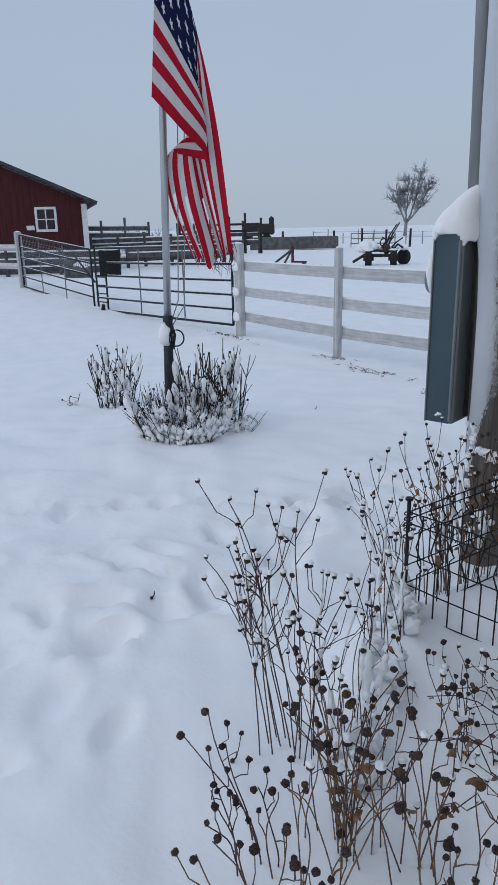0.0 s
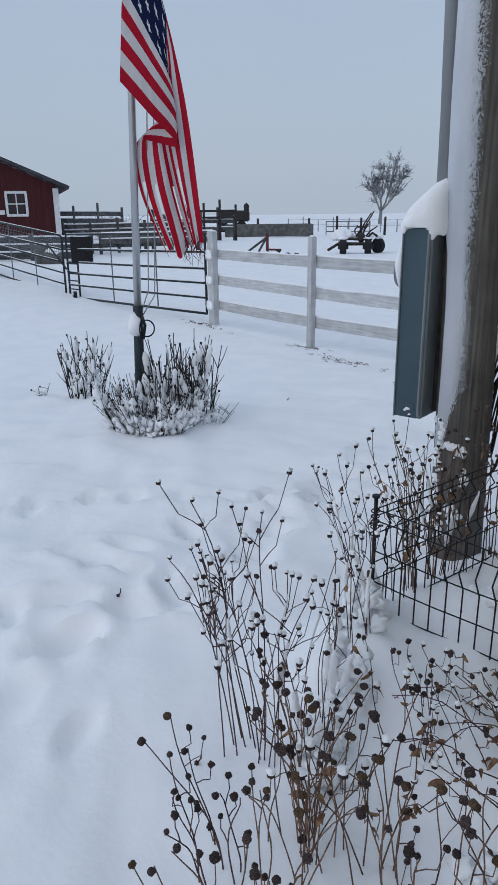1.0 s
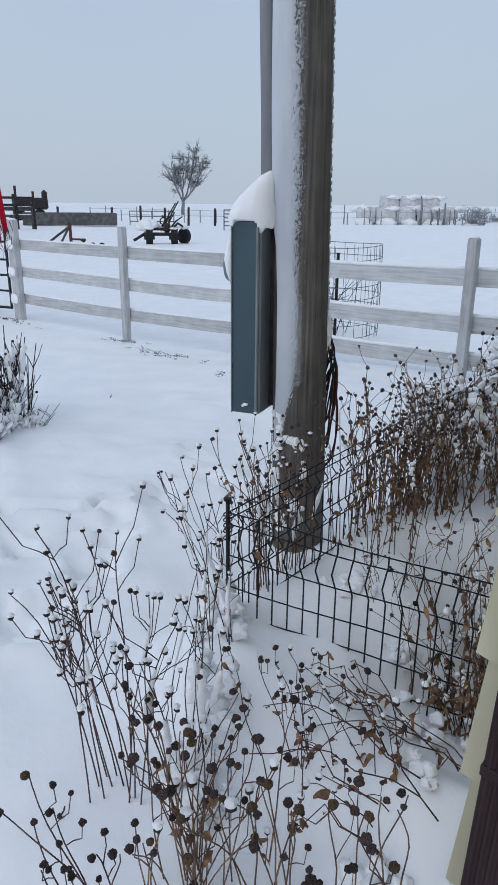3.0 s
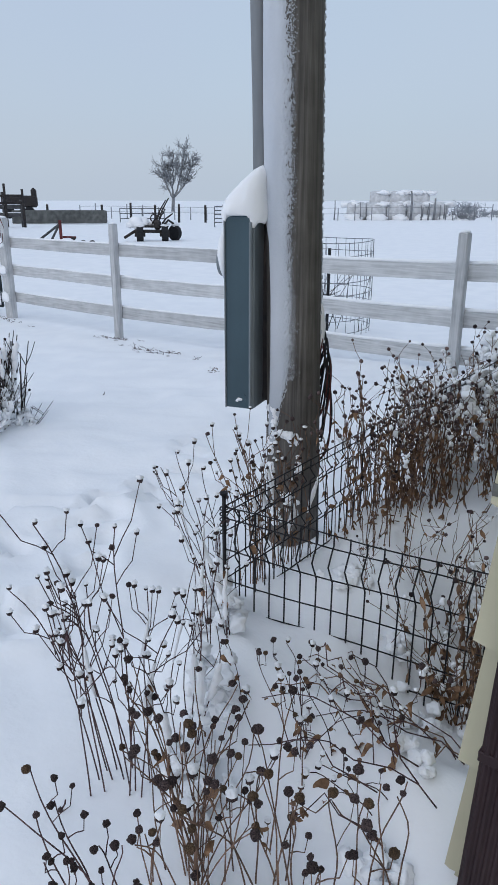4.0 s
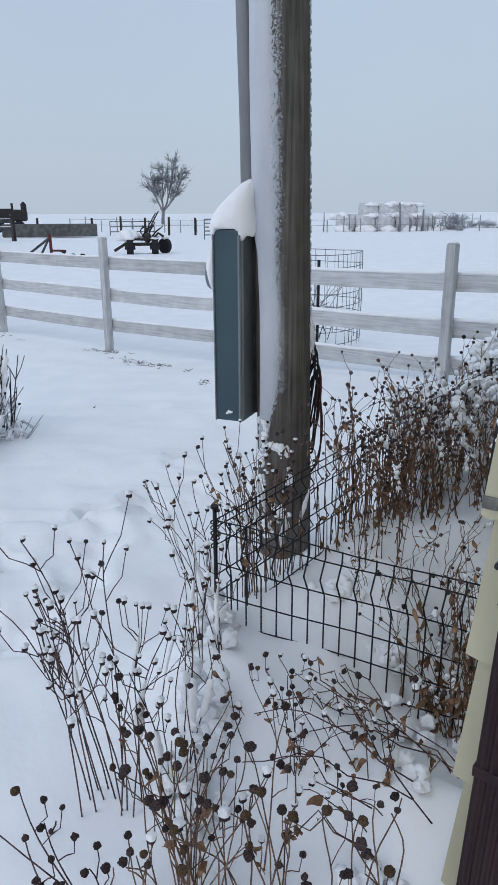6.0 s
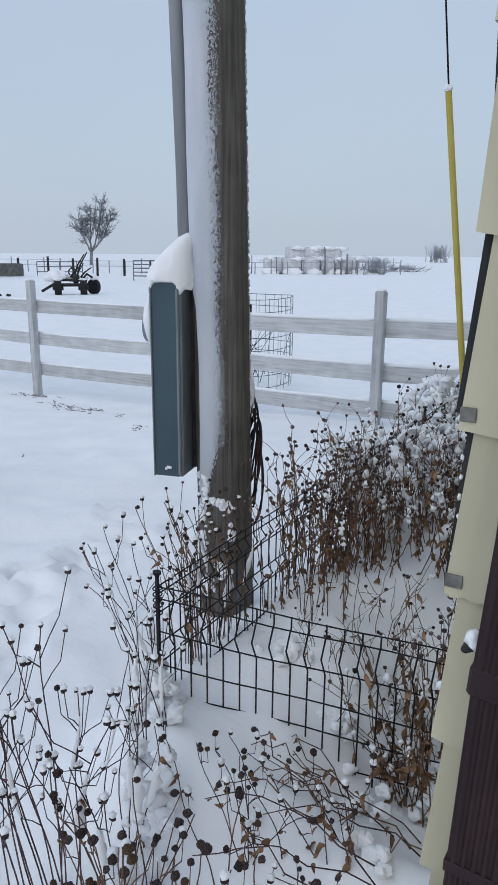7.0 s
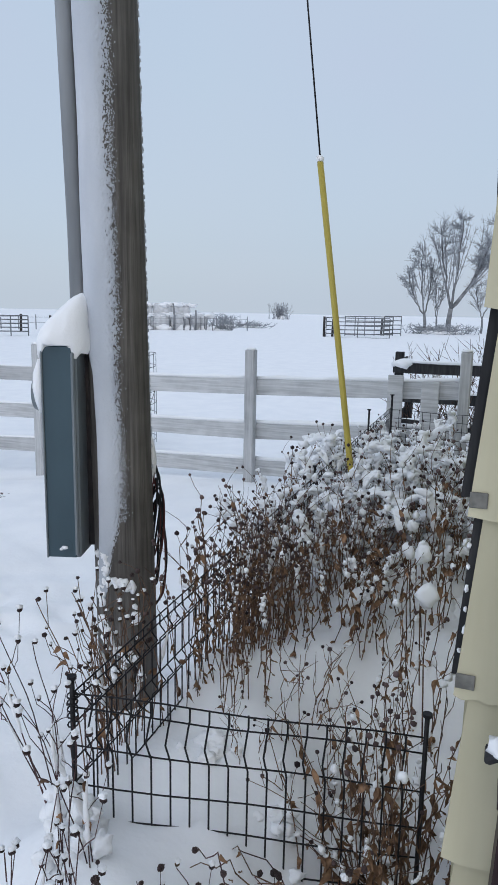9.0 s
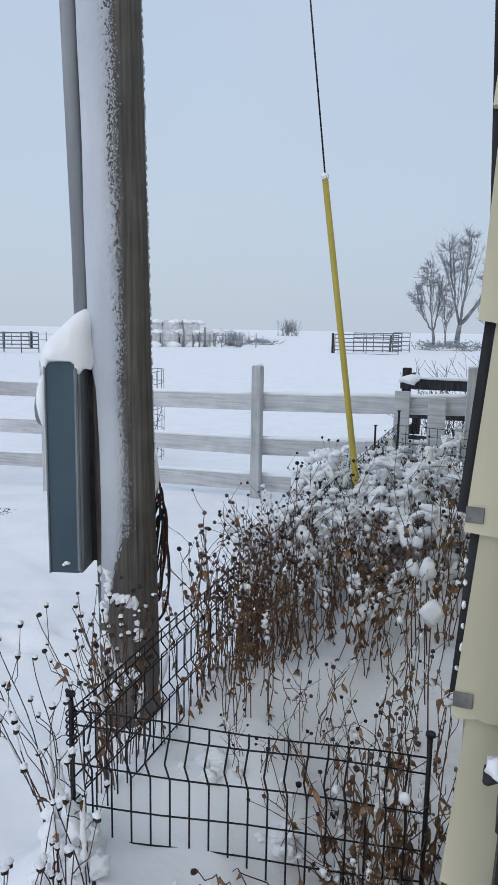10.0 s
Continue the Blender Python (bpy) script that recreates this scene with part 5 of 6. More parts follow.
cage = thing("wire_cage", "rusty wire mesh ring held by a black stake", "wire cage", (-5.15, 8.28, 0))
R, N = 0.76, 32
for i in range(N):
    a = 2 * math.pi * i / N
    x, y = R * math.cos(a), R * math.sin(a)
    part("wire", Shape().tube([(x, y, 0.05), (x * 1.01, y * 1.01, 0.6), (x, y, 1.20)], 0.0042, n=4), M_GALV, cage, smooth=True)
for k in range(8):
    z = 0.10 + 0.157 * k
    part("ring", Shape().tube([(R * math.cos(a), R * math.sin(a), z + 0.01 * math.sin(3 * a)) for a in np.linspace(0, 6.283, 41)], 0.0042, n=4), M_GALV, cage, smooth=True)
part("stake", Shape().tube([(0.40, -0.26, 0.0), (0.40, -0.26, 1.12)], 0.02, n=6), M_BLACK, cage, smooth=True)
s = Shape()
rng = random.Random(32)
for i in range(24):
    b = Vector((rng.gauss(0, 0.25), rng.gauss(0, 0.25), 0.05))
    s.tube([b, b + Vector((rng.gauss(0, 0.1), rng.gauss(0, 0.1), 0.35)), b + Vector((rng.gauss(0, 0.25), rng.gauss(0, 0.25), rng.uniform(0.5, 0.9)))], 0.006, 0.003, n=3)
part("twig_tangle", s, M_TWIG, cage, "bare twigs inside", True, kind="stuff")


# ---- barn ----
bd = Vector((-0.29, -0.957, 0)).normalized()
yaw = math.degrees(math.atan2(-bd.y, -bd.x))
barn = thing("barn", "dark red barn with white trim and a dark roof", "barn", (-26.03, 9.92, 0), rz=yaw)
# local x runs from the corner towards the ridge as -x; local y goes back
WB, RZ, EZ = 10.6, 5.05, 2.78
s = Shape()
for y in (0.0, 0.22):
    s.v += [(0, y, -0.4), (-WB, y, -0.4), (-WB, y, EZ), (-WB / 2, y, RZ), (0, y, EZ)]
s.f = [(0, 1, 2, 3, 4), (9, 8, 7, 6, 5)] + [(i, 5 + i, 5 + (i + 1) % 5, (i + 1) % 5) for i in range(5)]
part("gable_wall", s, M_RED, barn, "dark red boarded gable wall")
part("side_wall", Shape().box((-0.12, 6.2, EZ / 2 - 0.2), (0.2, 11.8, EZ + 0.35)), M_RED, barn)
slope = math.atan2(RZ - EZ, WB / 2)
for sx in (1, -1):
    ln = WB / 2 / math.cos(slope) + 0.55
    rot = Euler((0, sx * slope, 0)).to_matrix()
    cx = -WB / 2 + sx * (WB / 4 + 0.2)
    cz = (RZ + EZ) / 2 + 0.10 - 0.2 * math.tan(slope)
    part("roof", Shape().box((cx, 5.9, cz), (ln, 12.8, 0.12), rot, 0.01), M_ROOF, barn)
    part("roof_snow", Shape().box((cx - sx * 0.1, 6.1, cz + 0.085), (ln - 0.3, 12.2, 0.05), rot, 0.02), M_SNOW, barn)
part("corner_trim", Shape().box((-0.02, -0.03, EZ / 2 - 0.15), (0.20, 0.08, EZ + 0.1), bevel=0.01), M_WHITE, barn)
for i in range(44):
    x = -0.30 - 0.235 * i
    top = EZ + (WB / 2 - abs(x + WB / 2)) * (RZ - EZ) / (WB / 2) - 0.12
    part("batten", Shape().box((x, -0.015, (top - 0.4) / 2), (0.045, 0.03, top + 0.4)), M_RED, barn)
win = part("window", Shape().box((-1.42, -0.012, 2.15), (0.56, 0.03, 0.70)), M_GLASS, barn, "small white-framed four-pane window")
for c, sz in (((-1.42, -0.045, 2.545), (0.76, 0.05, 0.09)), ((-1.42, -0.045, 1.755), (0.76, 0.05, 0.09)), ((-1.765, -0.045, 2.15), (0.09, 0.05, 0.70)), ((-1.075, -0.045, 2.15), (0.09, 0.05, 0.70)), ((-1.42, -0.043, 2.15), (0.04, 0.04, 0.70)), ((-1.42, -0.041, 2.15), (0.60, 0.036, 0.04))):
    part("window_frame", Shape().box(c, sz, bevel=0.006), M_WHITE, win)
part("sign", Shape().box((-2.0, -0.04, 1.86), (0.28, 0.03, 0.16)), M_WHITE, barn, "small pale sign")


# ---- corral ----
def plank_run(name, label, p0, p1, z0, z1, rows, h, posts, mat=M_PLANK, top=0.15, snow=True):
    ob = thing(name, label, "fence", (0, 0, 0), "corral fences")
    a, b = Vector((*p0, z0)), Vector((*p1, z1))
    yaw_ = math.atan2(b.y - a.y, b.x - a.x)
    rot = Euler((0, -math.atan2(b.z - a.z, (b - a).xy.length), yaw_)).to_matrix()
    hi = max(rows) if rows else 1
    for i in range(posts):
        p = a.lerp(b, i / max(1, posts - 1))
        part("post", Shape().tube([(p.x, p.y, gz(p.x, p.y) - 0.3), (p.x, p.y, p.z + hi + h / 2 + top * (0.5 + (i * 7 % 5) / 4))], 0.07, 0.065, n=8), mat, ob, smooth=True)
    for r in rows:
        c = a.lerp(b, 0.5) + Vector((0, 0, r))
        part("plank", Shape().box(c, ((b - a).length, 0.05, h), rot, 0.01), mat, ob)
        if snow:
            part("snow", Shape().box(c + Vector((0, 0, h / 2 + 0.02)), ((b - a).length, 0.09, 0.05), rot, 0.02), M_SNOW, ob)
    return ob


plank_run("plank_windbreak", "grey plank windbreak wall below the barn", (-24.6, 3.0), (-22.9, 9.6), 0.55, 0.45, (0.0, 0.24, 0.48), 0.23, 5)
plank_run("corral_fence", "grey corral planks topped with snow", (-27.5, 10.6), (-25.2, 15.4), 0.55, 0.62, (0.0, 0.55, 0.75), 0.16, 6)
plank_run("corral_fence", "grey corral planks topped with snow", (-26.0, 11.5), (-24.3, 15.6), 0.75, 0.78, (0.0, 0.22), 0.2, 4)
plank_run("corral_fence", "far grey corral rails with uneven posts", (-37.6, 13.6), (-35.9, 17.0), 1.1, 1.05, (0.0, 0.4, 0.75), 0.22, 4, top=0.3)
plank_run("corral_fence", "far grey corral rails with uneven posts", (-35.2, 18.4), (-33.2, 22.4), 0.9, 0.85, (0.1, 0.5), 0.2, 6, top=0.5)
plank_run("corral_fence", "far dark corral rails", (-34.4, 20.2), (-33.0, 22.4), 1.2, 1.2, (0.35, 0.7), 0.12, 4, M_RUST, 0.35, False)
chute = thing("loading_ramp", "dark slanting loading rail beside posts", "ramp", (0, 0, 0))
part("post", Shape().tube([(-28.3, 14.95, 0.2), (-28.3, 14.95, 1.95)], 0.10, n=8), M_RUST, chute, smooth=True)
part("rail", Shape().tube([(-28.3, 14.95, 1.85), (-27.6, 16.1, 1.30)], 0.09, n=8), M_PLANK, chute, smooth=True)
trailer = thing("stock_trailer", "dark farm trailer with a high rounded end", "trailer", (-43.2, 28.9, 0.15), rz=54)
part("bed", Shape().box((0, 0, 1.45), (2.3, 1.5, 0.75), bevel=0.12), M_RUST, trailer)
part("end", Shape().box((0.95, 0, 1.7), (0.35, 1.3, 1.25), bevel=0.15), M_RUST, trailer)
part("snow", Shape().lump((-0.2, 0, 1.82), (0.8, 0.6, 0.08), 0.3, 1), M_SNOW, trailer, smooth=True)
for x in (-0.7, 0.6):
    part("wheel", Shape().tube([(x, -0.75, 0.75), (x, -0.55, 0.75)], 0.38, n=18), M_RUBBER, trailer)
bunk = thing("feed_bunk", "long grey concrete feed bunk edged with snow", "feed bunk", (0, 0, 0))
b0, b1 = Vector((-37.6, 24.6, 0.42)), Vector((-34.45, 28.99, 0.42))
rot = Euler((0, 0, math.atan2(b1.y - b0.y, b1.x - b0.x))).to_matrix()
part("front_wall", Shape().box(b0.lerp(b1, 0.5) + Vector((0, 0, 0.33)), ((b1 - b0).length, 0.15, 0.72), rot, 0.03), M_CONCRETE, bunk)
part("back_wall", Shape().box(b0.lerp(b1, 0.5) + Vector((-0.7, 0.5, 0.33)), ((b1 - b0).length, 0.15, 0.74), rot, 0.03), M_CONCRETE, bunk)
part("end_wall", Shape().box(b1 + Vector((-0.35, 0.25, 0.33)), (0.15, 0.9, 0.70), rot, 0.03), M_CONCRETE, bunk)
part("snow", Shape().box(b0.lerp(b1, 0.5) + Vector((-0.35, 0.25, 0.58)), ((b1 - b0).length * 0.97, 0.85, 0.2), rot, 0.08), M_SNOW, bunk)
crate = thing("water_trough", "grey water trough capped with snow", "trough", (-20.5, 7.65, 0.1), rz=70)
part("tub", Shape().box((0, 0, 0.3), (0.62, 0.5, 0.6), bevel=0.05), M_CONCRETE, crate)
part("float_box", Shape().box((-0.35, 0.05, 0.45), (0.25, 0.3, 0.7), bevel=0.03), M_CONCRETE, crate)
part("snow", Shape().lump((0.05, 0, 0.6), (0.28, 0.24, 0.12), 0.4, 2), M_SNOW, crate, smooth=True)

# old mower with iron wheels
mow = thing("hay_mower", "old rusty hay mower half buried in snow", "implement", (-19.5, 18.76, gz(-19.5, 18.76)), rz=47)
for x in (-0.42, 0.48):
    wl_ = part("wheel", Shape().tube([(x - 0.12, -0.30, 0.22), (x - 0.10, -0.30, 0.22), (x + 0.10, -0.30, 0.22), (x + 0.12, -0.30, 0.22)], 0.29, n=22), M_RUBBER, mow)
    part("hub", Shape().tube([(x - 0.19, -0.30, 0.24), (x + 0.19, -0.30, 0.24)], 0.09, n=10), M_RUST, wl_)
    part("snow", Shape().lump((x, -0.26, 0.53), (0.17, 0.16, 0.05), 0.5, x), M_SNOW, wl_, smooth=True)
rear = part("rear_wheel", Shape().tube([(0.80, 0.30, 0.25), (0.92, 0.42, 0.25)], 0.27, n=22), M_RUBBER, mow)
part("snow", Shape().lump((0.88, 0.36, 0.56), (0.16, 0.20, 0.08), 0.5, 4), M_SNOW, rear, smooth=True)
part("axle", Shape().tube([(-0.62, -0.28, 0.34), (0.64, -0.28, 0.34)], 0.06, n=8), M_RUST, mow, smooth=True)
part("frame", Shape().box((0.10, 0.02, 0.50), (1.05, 0.40, 0.07), bevel=0.02), M_RUST, mow)
part("gearbox", Shape().box((0.22, -0.10, 0.56), (0.26, 0.30, 0.34), bevel=0.07), M_RUST, mow)
part("linkage", Shape().tube([(0.40, -0.2, 0.5), (0.62, -0.1, 0.72), (0.80, 0.1, 0.60)], 0.04, n=6), M_RUST, mow, smooth=True)
for dx, top in ((0.0, 1.42), (0.10, 1.48), (-0.12, 1.02), (0.24, 0.95)):
    part("lever", Shape().tube([(0.16 + dx, -0.05, 0.6), (0.30 + dx, 0, 0.6 + (top - 0.6) * 0.5), (0.56 + dx, 0.05, top)], 0.035, 0.022, n=6), M_RUST, mow, smooth=True)
part("cross_brace", Shape().tube([(0.05, -0.05, 0.98), (0.34, 0.0, 0.80), (0.52, 0.0, 1.10)], 0.022, n=6), M_RUST, mow, smooth=True)
part("hitch_bar", Shape().tube([(-0.5, -0.1, 0.4), (-0.98, -0.35, 0.12)], 0.05, n=6), M_RUST, mow, smooth=True)
part("seat", Shape().tube([(0.12 + 0.14 * math.cos(a), 0.1, 0.78 + 0.14 * math.sin(a)) for a in np.linspace(0.3, 5.9, 12)], 0.025, n=5), M_RUST, mow, smooth=True)
s = Shape()
for k, (x, y, z, r) in enumerate(((-0.52, 0.0, 0.62, 0.30), (-0.30, 0.05, 0.66, 0.22), (-0.70, 0.05, 0.56, 0.20), (0.0, 0.25, 0.58, 0.20))):
    s.lump((x, y, z), (r, r, r * 0.75), 0.45, k * 2.3)
part("tank", s, M_SNOW, mow, "snow-buried tank", True)
part("snow", Shape().lump((0.30, 0.24, 0.56), (0.40, 0.22, 0.08), 0.5, 5), M_SNOW, mow, smooth=True)

drag = thing("red_implement", "faded red implement frame sticking out of the snow", "implement", (-20.75, 15.67, gz(-20.75, 15.67)), rz=52)
part("upright", Shape().box((0, 0, 0.30), (0.10, 0.10, 0.95), bevel=0.015), M_REDIRON, drag)
part("beam", Shape().tube([(0, 0, 0.66), (-0.7, -0.2, 0.15)], 0.04, n=6), M_PLANK, drag, smooth=True)
part("beam", Shape().tube([(-0.05, 0, 0.60), (-0.32, -0.1, 0.12)], 0.04, n=6), M_PLANK, drag, smooth=True)
part("drawbar", Shape().tube([(0, 0, 0.22), (0.5, 0.1, 0.2)], 0.035, n=6), M_REDIRON, drag, smooth=True)
for x, z in ((0.75, 0.06), (1.05, 0.05), (0.42, 0.16)):
    part("tine", Shape().lump((x, 0.05, z), (0.09, 0.06, 0.05), 0.4, x), M_RUST, drag, smooth=True)


# ---- far fences and panels ----
def tube_panel(name, label, p0, p1, z0, h, bars, uprights, group, r=0.03, mat=M_GALV):
    ob = thing(name, label, "gate", (0, 0, 0), group)
    a, b = Vector((*p0, z0)), Vector((*p1, z0))
    for k in range(bars):
        up = Vector((0, 0, 0.12 + (h - 0.12) * k / (bars - 1)))
        part("bar", Shape().tube([a + up, b + up], r, n=6), mat, ob, smooth=True)
    for k in range(uprights):
        p = a.lerp(b, k / (uprights - 1))
        part("upright", Shape().tube([p - Vector((0, 0, 0.3)), p + Vector((0, 0, h))], r, n=6), mat, ob, smooth=True)
    return ob


tube_panel("tubular_gate", "grey tubular corral panel standing in deep snow", (-11.3, 44.2), (-7.4, 45.0), 0.20, 1.35, 6, 3, "far corral panels")
tube_panel("tubular_gate", "grey tubular corral panel standing in deep snow", (-10.6, 46.5), (-8.0, 50.0), 0.35, 1.30, 5, 6, "far corral panels")
tube_panel("tubular_gate", "grey tubular corral panel standing in deep snow", (-8.6, 50.0), (-7.5, 50.4), 0.4, 1.30, 5, 3, "far corral panels")
tube_panel("tubular_gate", "dark tubular panel between posts", (-26.9, 30.4), (-24.8, 32.1), 0.42, 0.95, 5, 4, "far corral panels", 0.03, M_GALV)
tube_panel("tubular_gate", "thin tubular gate leaning by the feed bunk", (-36.2, 31.6), (-34.3, 33.7), 0.45, 0.75, 3, 3, "far corral panels")
for i, (x, y, z1) in enumerate(((-11.4, 44.1, 1.62), (-11.05, 44.9, 1.45), (-8.8, 50.0, 1.5), (-35.73, 32.12, 1.53), (-34.69, 33.27, 1.42), (-33.63, 34.37, 1.46), (-32.4, 35.6, 1.40), (-31.2, 36.8, 1.35), (-30.0, 38.0, 1.40), (-37.0, 30.8, 1.42), (-28.6, 39.2, 1.35), (-39.2, 28.2, 1.45))):
    ob = thing("fence_post", "dark wooden post standing in snow", "post", (x, y, 0), "far fence posts")
    part("post", Shape().tube([(0, 0, 0.0), (0.02 * (i % 3), 0, z1)], 0.085, 0.075, n=8), M_RUST if i != 2 else M_PLANK, ob, smooth=True)
    part("snow", Shape().lump((0.02 * (i % 3), 0, z1 + 0.02), (0.08, 0.08, 0.05), 0.3, i), M_SNOW, ob, smooth=True)
wire_run = thing("wire_fence", "far wire fence with thin posts in the haze", "fence", (0, 0, 0))
for i in range(26):
    f = i / 25
    x, y = -46 + 26 * f, 36 + 17 * f
    part("post", Shape().tube([(x, y, gz(x, y) - 0.2), (x, y, gz(x, y) + 1.0 + 0.15 * math.sin(i * 2.3))], 0.04, n=6), M_HAZED_PALETWIG, wire_run, smooth=True)
for z in (0.5, 0.9):
    part("strand", Shape().tube([(-46 + 26 * f, 36 + 17 * f, gz(-46 + 26 * f, 36 + 17 * f) + z) for f in np.linspace(0, 1, 20)], 0.012, n=4), M_HAZED_PALETWIG, wire_run, smooth=True)

# hay bales
s = Shape()
nseg = 28
for i in range(6):
    x = -0.72 + 1.44 * i / 5
    for k in range(nseg):
        a = 2 * math.pi * k / nseg
        r = (0.68 if 0 < i < 5 else 0.61) * (1 + 0.03 * noise.noise(Vector((x * 3, math.cos(a) * 3, math.sin(a) * 3))))
        s.v.append((x, r * math.cos(a), r * math.sin(a)))
for i in range(5):
    for k in range(nseg):
        a, b = i * nseg + k, i * nseg + (k + 1) % nseg
        s.f.append((a, b, b + nseg, a + nseg))
s.f += [tuple(range(nseg))[::-1], tuple(range(5 * nseg, 6 * nseg))]
bale = thing("hay_bale", "round hay bale crusted with snow", "hay bale", (-23.0, 39.05, 0), "stored hay bales")
part("roll", s, M_HAY, bale, smooth=True)
BX, BY = -28.9, 48.75


def bale_at(k, back, up):
    """Pose of the k-th bale of a row; back and up count rows away and above."""
    x, y = BX + 1.32 * k - 0.70 * back, BY + 0.71 * k + 1.30 * back
    return pose(x, y, gz(BX, BY) + 0.62 + 0.80 * up, 47 * k + 20 * up, 0, 28 + 2 * ((k + up) % 2))


bale.matrix_basis = bale_at(0, 0, 0)
for k in range(1, 5):
    copy_thing(bale, bale_at(k, 0, 0))
for k in range(1, 5):
    copy_thing(bale, bale_at(k - 0.2, 1, 0))
for k in range(1, 4):
    copy_thing(bale, bale_at(k + 0.1, 0.5, 1))
rng = random.Random(44)
for i in range(9):
    up = i % 2
    k = 0.9 + 0.33 * i if up else 0.56 * i
    m = bale_at(k, 0.5 if up else 0, up)
    ob = thing("snow_drift", "snow drifted over the hay bales", "snow", (m.translation.x, m.translation.y, m.translation.z), "drifts on the bales")
    drift = Shape()
    for k in range(5):
        drift.lump((rng.gauss(0, 0.45), rng.gauss(0, 0.16), 0.54 + rng.uniform(-0.06, 0.06)), (rng.uniform(0.3, 0.6), rng.uniform(0.28, 0.5), rng.uniform(0.10, 0.24)), 0.7, i * 1.9 + k)
    drift.lump((0.2, -0.62, -0.45), (0.8, 0.45, 0.30), 0.5, i * 0.7)
    part("snow", drift, M_SNOW, ob, smooth=True, kind="stuff")
for i, (u, v, z1, w) in enumerate(((-1.6, -0.6, 2.1, 0.11), (0.8, -0.8, 1.9, 0.10), (4.1, 0.9, 3.0, 0.20), (5.6, 1.6, 2.3, 0.20), (6.1, 2.2, 1.7, 0.11), (4.7, 1.4, 1.6, 0.16), (5.2, 1.5, 1.8, 0.16), (6.4, 1.8, 1.6, 0.10), (6.9, 1.9, 1.0, 0.08))):
    x, y = BX + u, BY + v
    ob = thing("leaning_post", "dark leaning post among the hay bales", "post", (x, y, gz(x, y) - 0.1), "posts by the bales")
    part("post", Shape().tube([(0, 0, 0.0), (0.04, 0, z1 * 0.42), (0.02 - 0.05 * (i % 3), 0, z1 * 0.72)], w * 0.5, w * 0.3, n=7), M_HAZED_BARK, ob, smooth=True)


# ---- trees ----
def tree(x, y, label, lobes, seed, trunk_r=0.16, fork=1.2, fine=0.011, twigs=150, side=(1, 0), bark=None, twig=None):
    """A bare tree: a forked trunk whose limbs each end in a rounded lobe of fine twigs.
    lobes: offset along side, height, half width, half height, in metres."""
    rng = random.Random(seed)
    ob = thing("tree", label, "tree", (x, y, gz(x, y)), "bare trees")
    trunk, crown = Shape(), Shape()
    r = Vector((side[0], side[1], 0)).normalized()
    back = Vector((-r.y, r.x, 0))
    mean = sum(q[0] for q in lobes) / len(lobes)
    top = r * mean * 0.12 + Vector((0, 0, fork))
    trunk.tube([(0, 0, -0.3), tuple(r * 0.04 + Vector((0, 0, fork * 0.5))), tuple(top)], trunk_r, trunk_r * 0.75, n=9)
    for dr, z, rr, rz in lobes:
        centre = r * dr + back * rng.uniform(-0.5, 0.5) * rr + Vector((0, 0, z))
        tip = centre + Vector((0, 0, rz * 0.75)) + r * dr * 0.08
        bend = top.lerp(centre, 0.45) + r * dr * 0.18 + Vector((0, 0, -0.05 * z))
        limb = [top * (1 - t) ** 3 + bend * 3 * t * (1 - t) ** 2 + centre * 3 * t * t * (1 - t) + tip * t ** 3 for t in np.linspace(0, 1, 12)]
        limb = [q + Vector((rng.gauss(0, 0.05), rng.gauss(0, 0.05), 0)) * min(1, k) for k, q in enumerate(limb)]
        trunk.tube(limb, trunk_r * 0.5, fine * 1.5, n=6)
        for k in range(18):
            b = limb[rng.randint(2, 10)]
            a, q = rng.uniform(0, 6.283), math.sqrt(rng.random())
            e = centre + r * rr * 0.85 * q * math.cos(a) + back * rr * rng.uniform(-0.7, 0.7) + Vector((0, 0, rz * (0.05 + 0.85 * q * math.sin(a))))
            if e.z < b.z:
                e.z = b.z + rng.uniform(-0.15, 0.35) * rr
            m = b.lerp(e, 0.5) + Vector((rng.gauss(0, 0.1), rng.gauss(0, 0.1), -0.08 * rz))
            branch = [b * (1 - t) ** 2 + m * 2 * t * (1 - t) + e * t * t for t in np.linspace(0, 1, 6)]
            crown.tube(branch, trunk_r * 0.16, fine, n=4, cap=False)
            for j in range(int(twigs / 12)):
                c = branch[rng.randint(1, 5)]
                d = (branch[5] - branch[0]).normalized() + Vector((rng.gauss(0, 0.7), rng.gauss(0, 0.7), rng.gauss(0.15, 0.55)))
                ln = rr * rng.uniform(0.2, 0.6)
                w = c + d.normalized() * ln * 0.5 + Vector((0, 0, 0.03))
                f = c + d.normalized() * ln + Vector((rng.gauss(0, 0.05), rng.gauss(0, 0.05), 0.06))
                crown.tube([c, w, f], fine * 0.9, fine * 0.55, n=3, cap=False)
    part("trunk", trunk, bark or M_HAZED_BARK, ob, smooth=True)
    part("crown", crown, twig or M_HAZED_PALETWIG, ob, "bare frosted twigs", True, kind="stuff")
    return ob


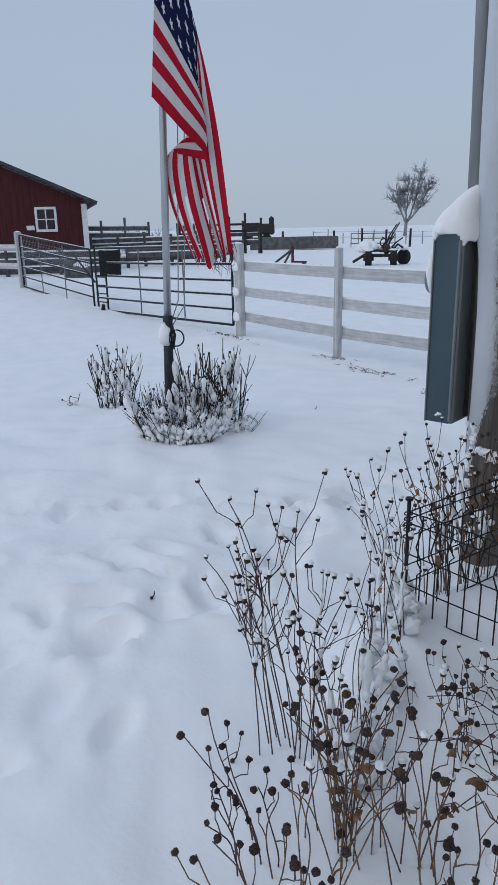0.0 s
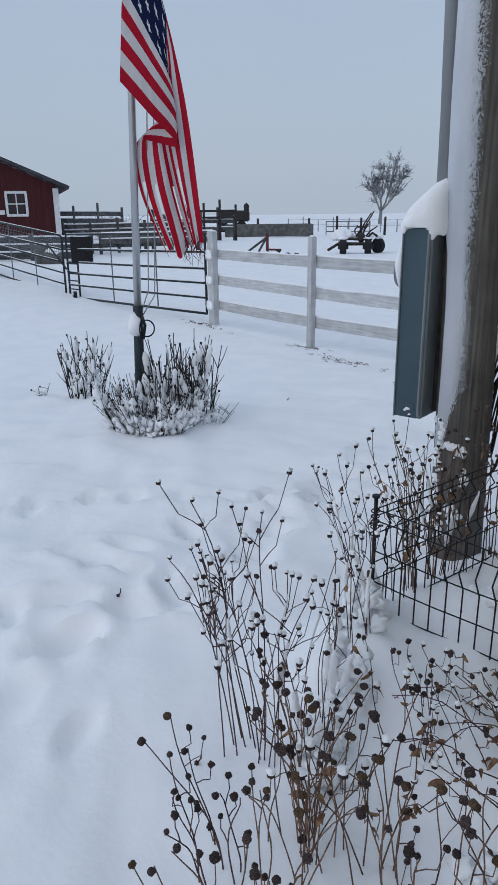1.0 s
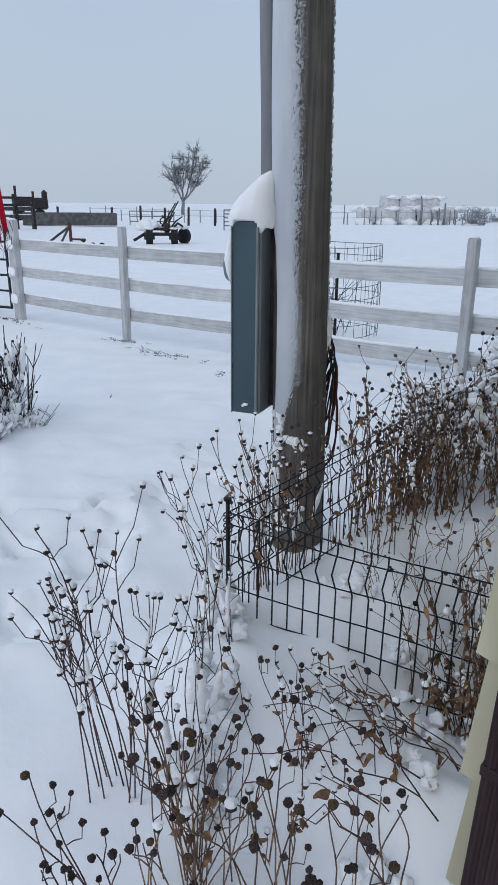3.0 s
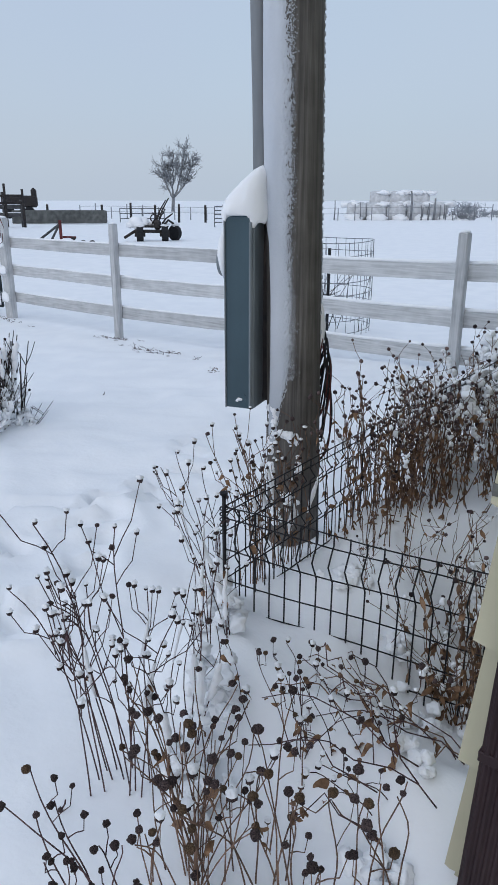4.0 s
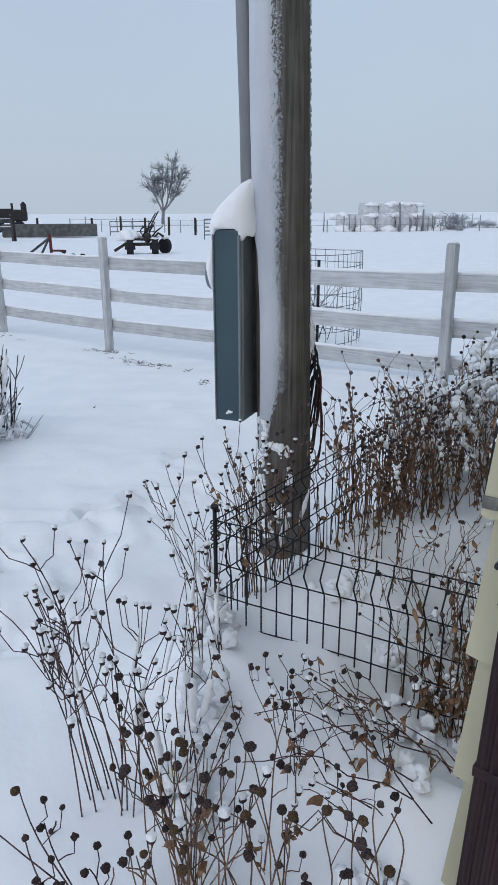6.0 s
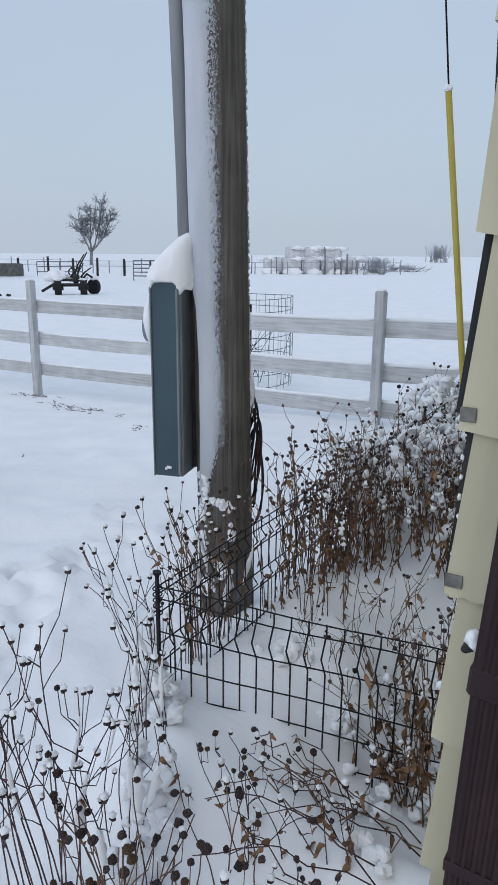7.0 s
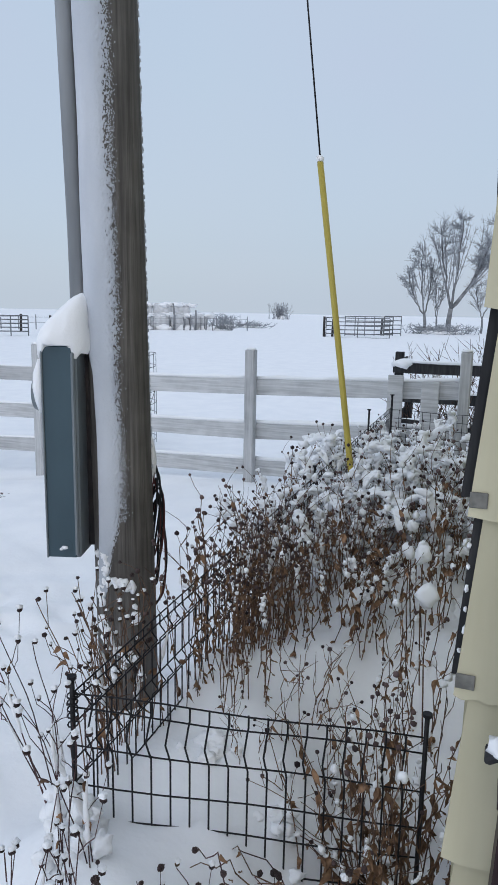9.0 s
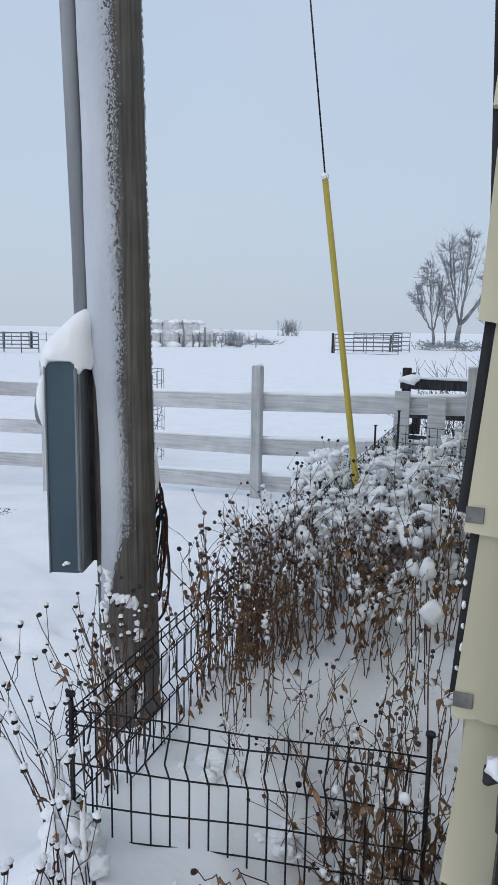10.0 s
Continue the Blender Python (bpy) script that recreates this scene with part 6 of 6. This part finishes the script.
tree(-53.0, 53.0, "windswept bare tree grey with frost and painted haze", ((-0.9, 3.6, 1.4, 1.9), (0.1, 4.2, 1.2, 2.0), (1.2, 4.7, 1.3, 2.2), (2.0, 4.0, 1.0, 1.7)), 69, 0.2, 1.3, 0.019, 330, (0.70, 0.71))
tree(-5.2, 60.4, "tall bare tree pale with frost and painted haze", ((-1.0, 7.3, 1.6, 2.2), (0.7, 8.0, 1.2, 1.7), (3.0, 7.3, 1.6, 2.5), (2.4, 5.4, 1.2, 1.2)), 62, 0.24, 2.0, 0.016, 380, twig=M_HAZED_FROSTTWIG)
tree(-7.1, 60.6, "bare tree with a rounded frosted crown", ((-0.5, 5.4, 1.2, 2.4), (-1.6, 4.4, 0.9, 1.5), (0.5, 4.8, 0.8, 1.6)), 63, 0.15, 1.5, 0.016, 320, twig=M_HAZED_FROSTTWIG)
tree(-6.2, 61.0, "thin bare tree between larger ones", ((-0.2, 3.4, 0.6, 1.3), (0.3, 3.0, 0.5, 1.2)), 65, 0.09, 1.2, 0.015, 150, twig=M_HAZED_FROSTTWIG)
tree(-2.6, 61.2, "bare frosted tree beside taller ones", ((-0.6, 3.2, 0.9, 1.2), (0.6, 3.4, 0.9, 1.3)), 64, 0.10, 1.2, 0.015, 180, twig=M_HAZED_FROSTTWIG)


def brush(x, y, w, h, n, seed, label, mat):
    rng = random.Random(seed)
    ob = thing("brush_clump", label, "brush", (x, y, gz(x, y)), "far brush")
    s = Shape()
    for i in range(n):
        b = Vector((rng.gauss(0, w * 0.3), rng.gauss(0, w * 0.2), -0.05))
        e = b + Vector((rng.gauss(0, w * 0.22), rng.gauss(0, w * 0.15), h * rng.uniform(0.4, 1.0)))
        s.tube([b, b.lerp(e, 0.5) + Vector((rng.gauss(0, 0.06), 0, 0.05)), e], 0.035, 0.015, n=3, cap=False)
        for k in range(3):
            t = b.lerp(e, rng.uniform(0.4, 0.95))
            s.tube([t, t + Vector((rng.gauss(0, 0.25), rng.gauss(0, 0.15), rng.uniform(0, 0.35)))], 0.02, 0.01, n=3, cap=False)
    part("twig_tangle", s, mat, ob, smooth=True, kind="stuff")
    part("snow", Shape().lump((0, 0.2, 0.05), (w * 0.5, w * 0.35, h * 0.25), 0.4, seed), M_SNOW, ob, smooth=True)
    return ob


brush(-37.0, 113.5, 2.2, 2.9, 120, 71, "far round bush grey in the haze", M_HAZED_FROSTTWIG)
brush(-24.5, 59.0, 1.8, 1.3, 70, 72, "fallen frosted branches on a drift", M_HAZED_FROSTTWIG)
brush(-22.4, 60.2, 2.2, 0.6, 60, 73, "low frosted brush on a drift", M_HAZED_FROSTTWIG)
brush(-5.6, 58.5, 4.0, 0.8, 130, 74, "low brush under the far trees", M_HAZED_FROSTTWIG)
brush(-22.0, 51.6, 2.0, 0.5, 60, 75, "dry weeds poking out by the bales", M_HAZED_PALETWIG)
brush(-44.0, 20.5, 4.0, 1.6, 90, 78, "far hazy brush behind the corral", M_HAZED_FROSTTWIG)
brush(-42.5, 17.0, 4.0, 1.3, 90, 79, "far hazy brush behind the corral", M_HAZED_FROSTTWIG)

# a twig and specks lying on the yard's snow
for i, (x, y, sz) in enumerate(((-1.88, 1.345, 0.03), (-4.3, 4.0, 0.02), (-0.98, 1.16, 0.03))):
    ob = thing("fallen_twig", "small dark twig lying on the snow", "twig", (x, y, gz(x, y)), "twigs on the snow")
    part("twig", Shape().tube([(0, 0, 0.002), (sz * 0.2, sz * 0.3, sz * 0.6), (sz * 0.5, sz * 0.2, sz * 1.3)], 0.003, 0.002, n=4), M_DARKSTEM, ob, smooth=True)
    part("seed_head", Shape().lump((0, 0, 0.004), 0.007, 0.3, i, 0), M_HEAD, ob, smooth=True)

# dry grass showing at the post feet and along a drift's lip
for i, (x, y, w, n) in enumerate(((-6.85, 6.25, 0.16, 26), (-9.35, 6.15, 0.30, 34), (-5.75, 5.95, 0.28, 26), (-5.45, 5.75, 0.2, 12), (-6.2, 6.0, 0.15, 8), (-4.3, 5.3, 0.12, 6))):
    rng = random.Random(300 + i)
    ob = thing("grass_tuft", "sparse dry grass poking through the snow", "grass", (x, y, 0), "grass tufts")
    s = Shape()
    for k in range(n):
        a, b = rng.gauss(0, w), rng.gauss(0, 0.04)
        z = gz(x + a, y + b)
        for q in range(3):
            s.tube([(a, b, z - 0.005), (a + rng.gauss(0, 0.03), b + rng.gauss(0, 0.02), z + rng.uniform(0.002, 0.018))], 0.004, 0.002, n=3)
    part("grass", s, M_DARKSTEM, ob, kind="stuff")
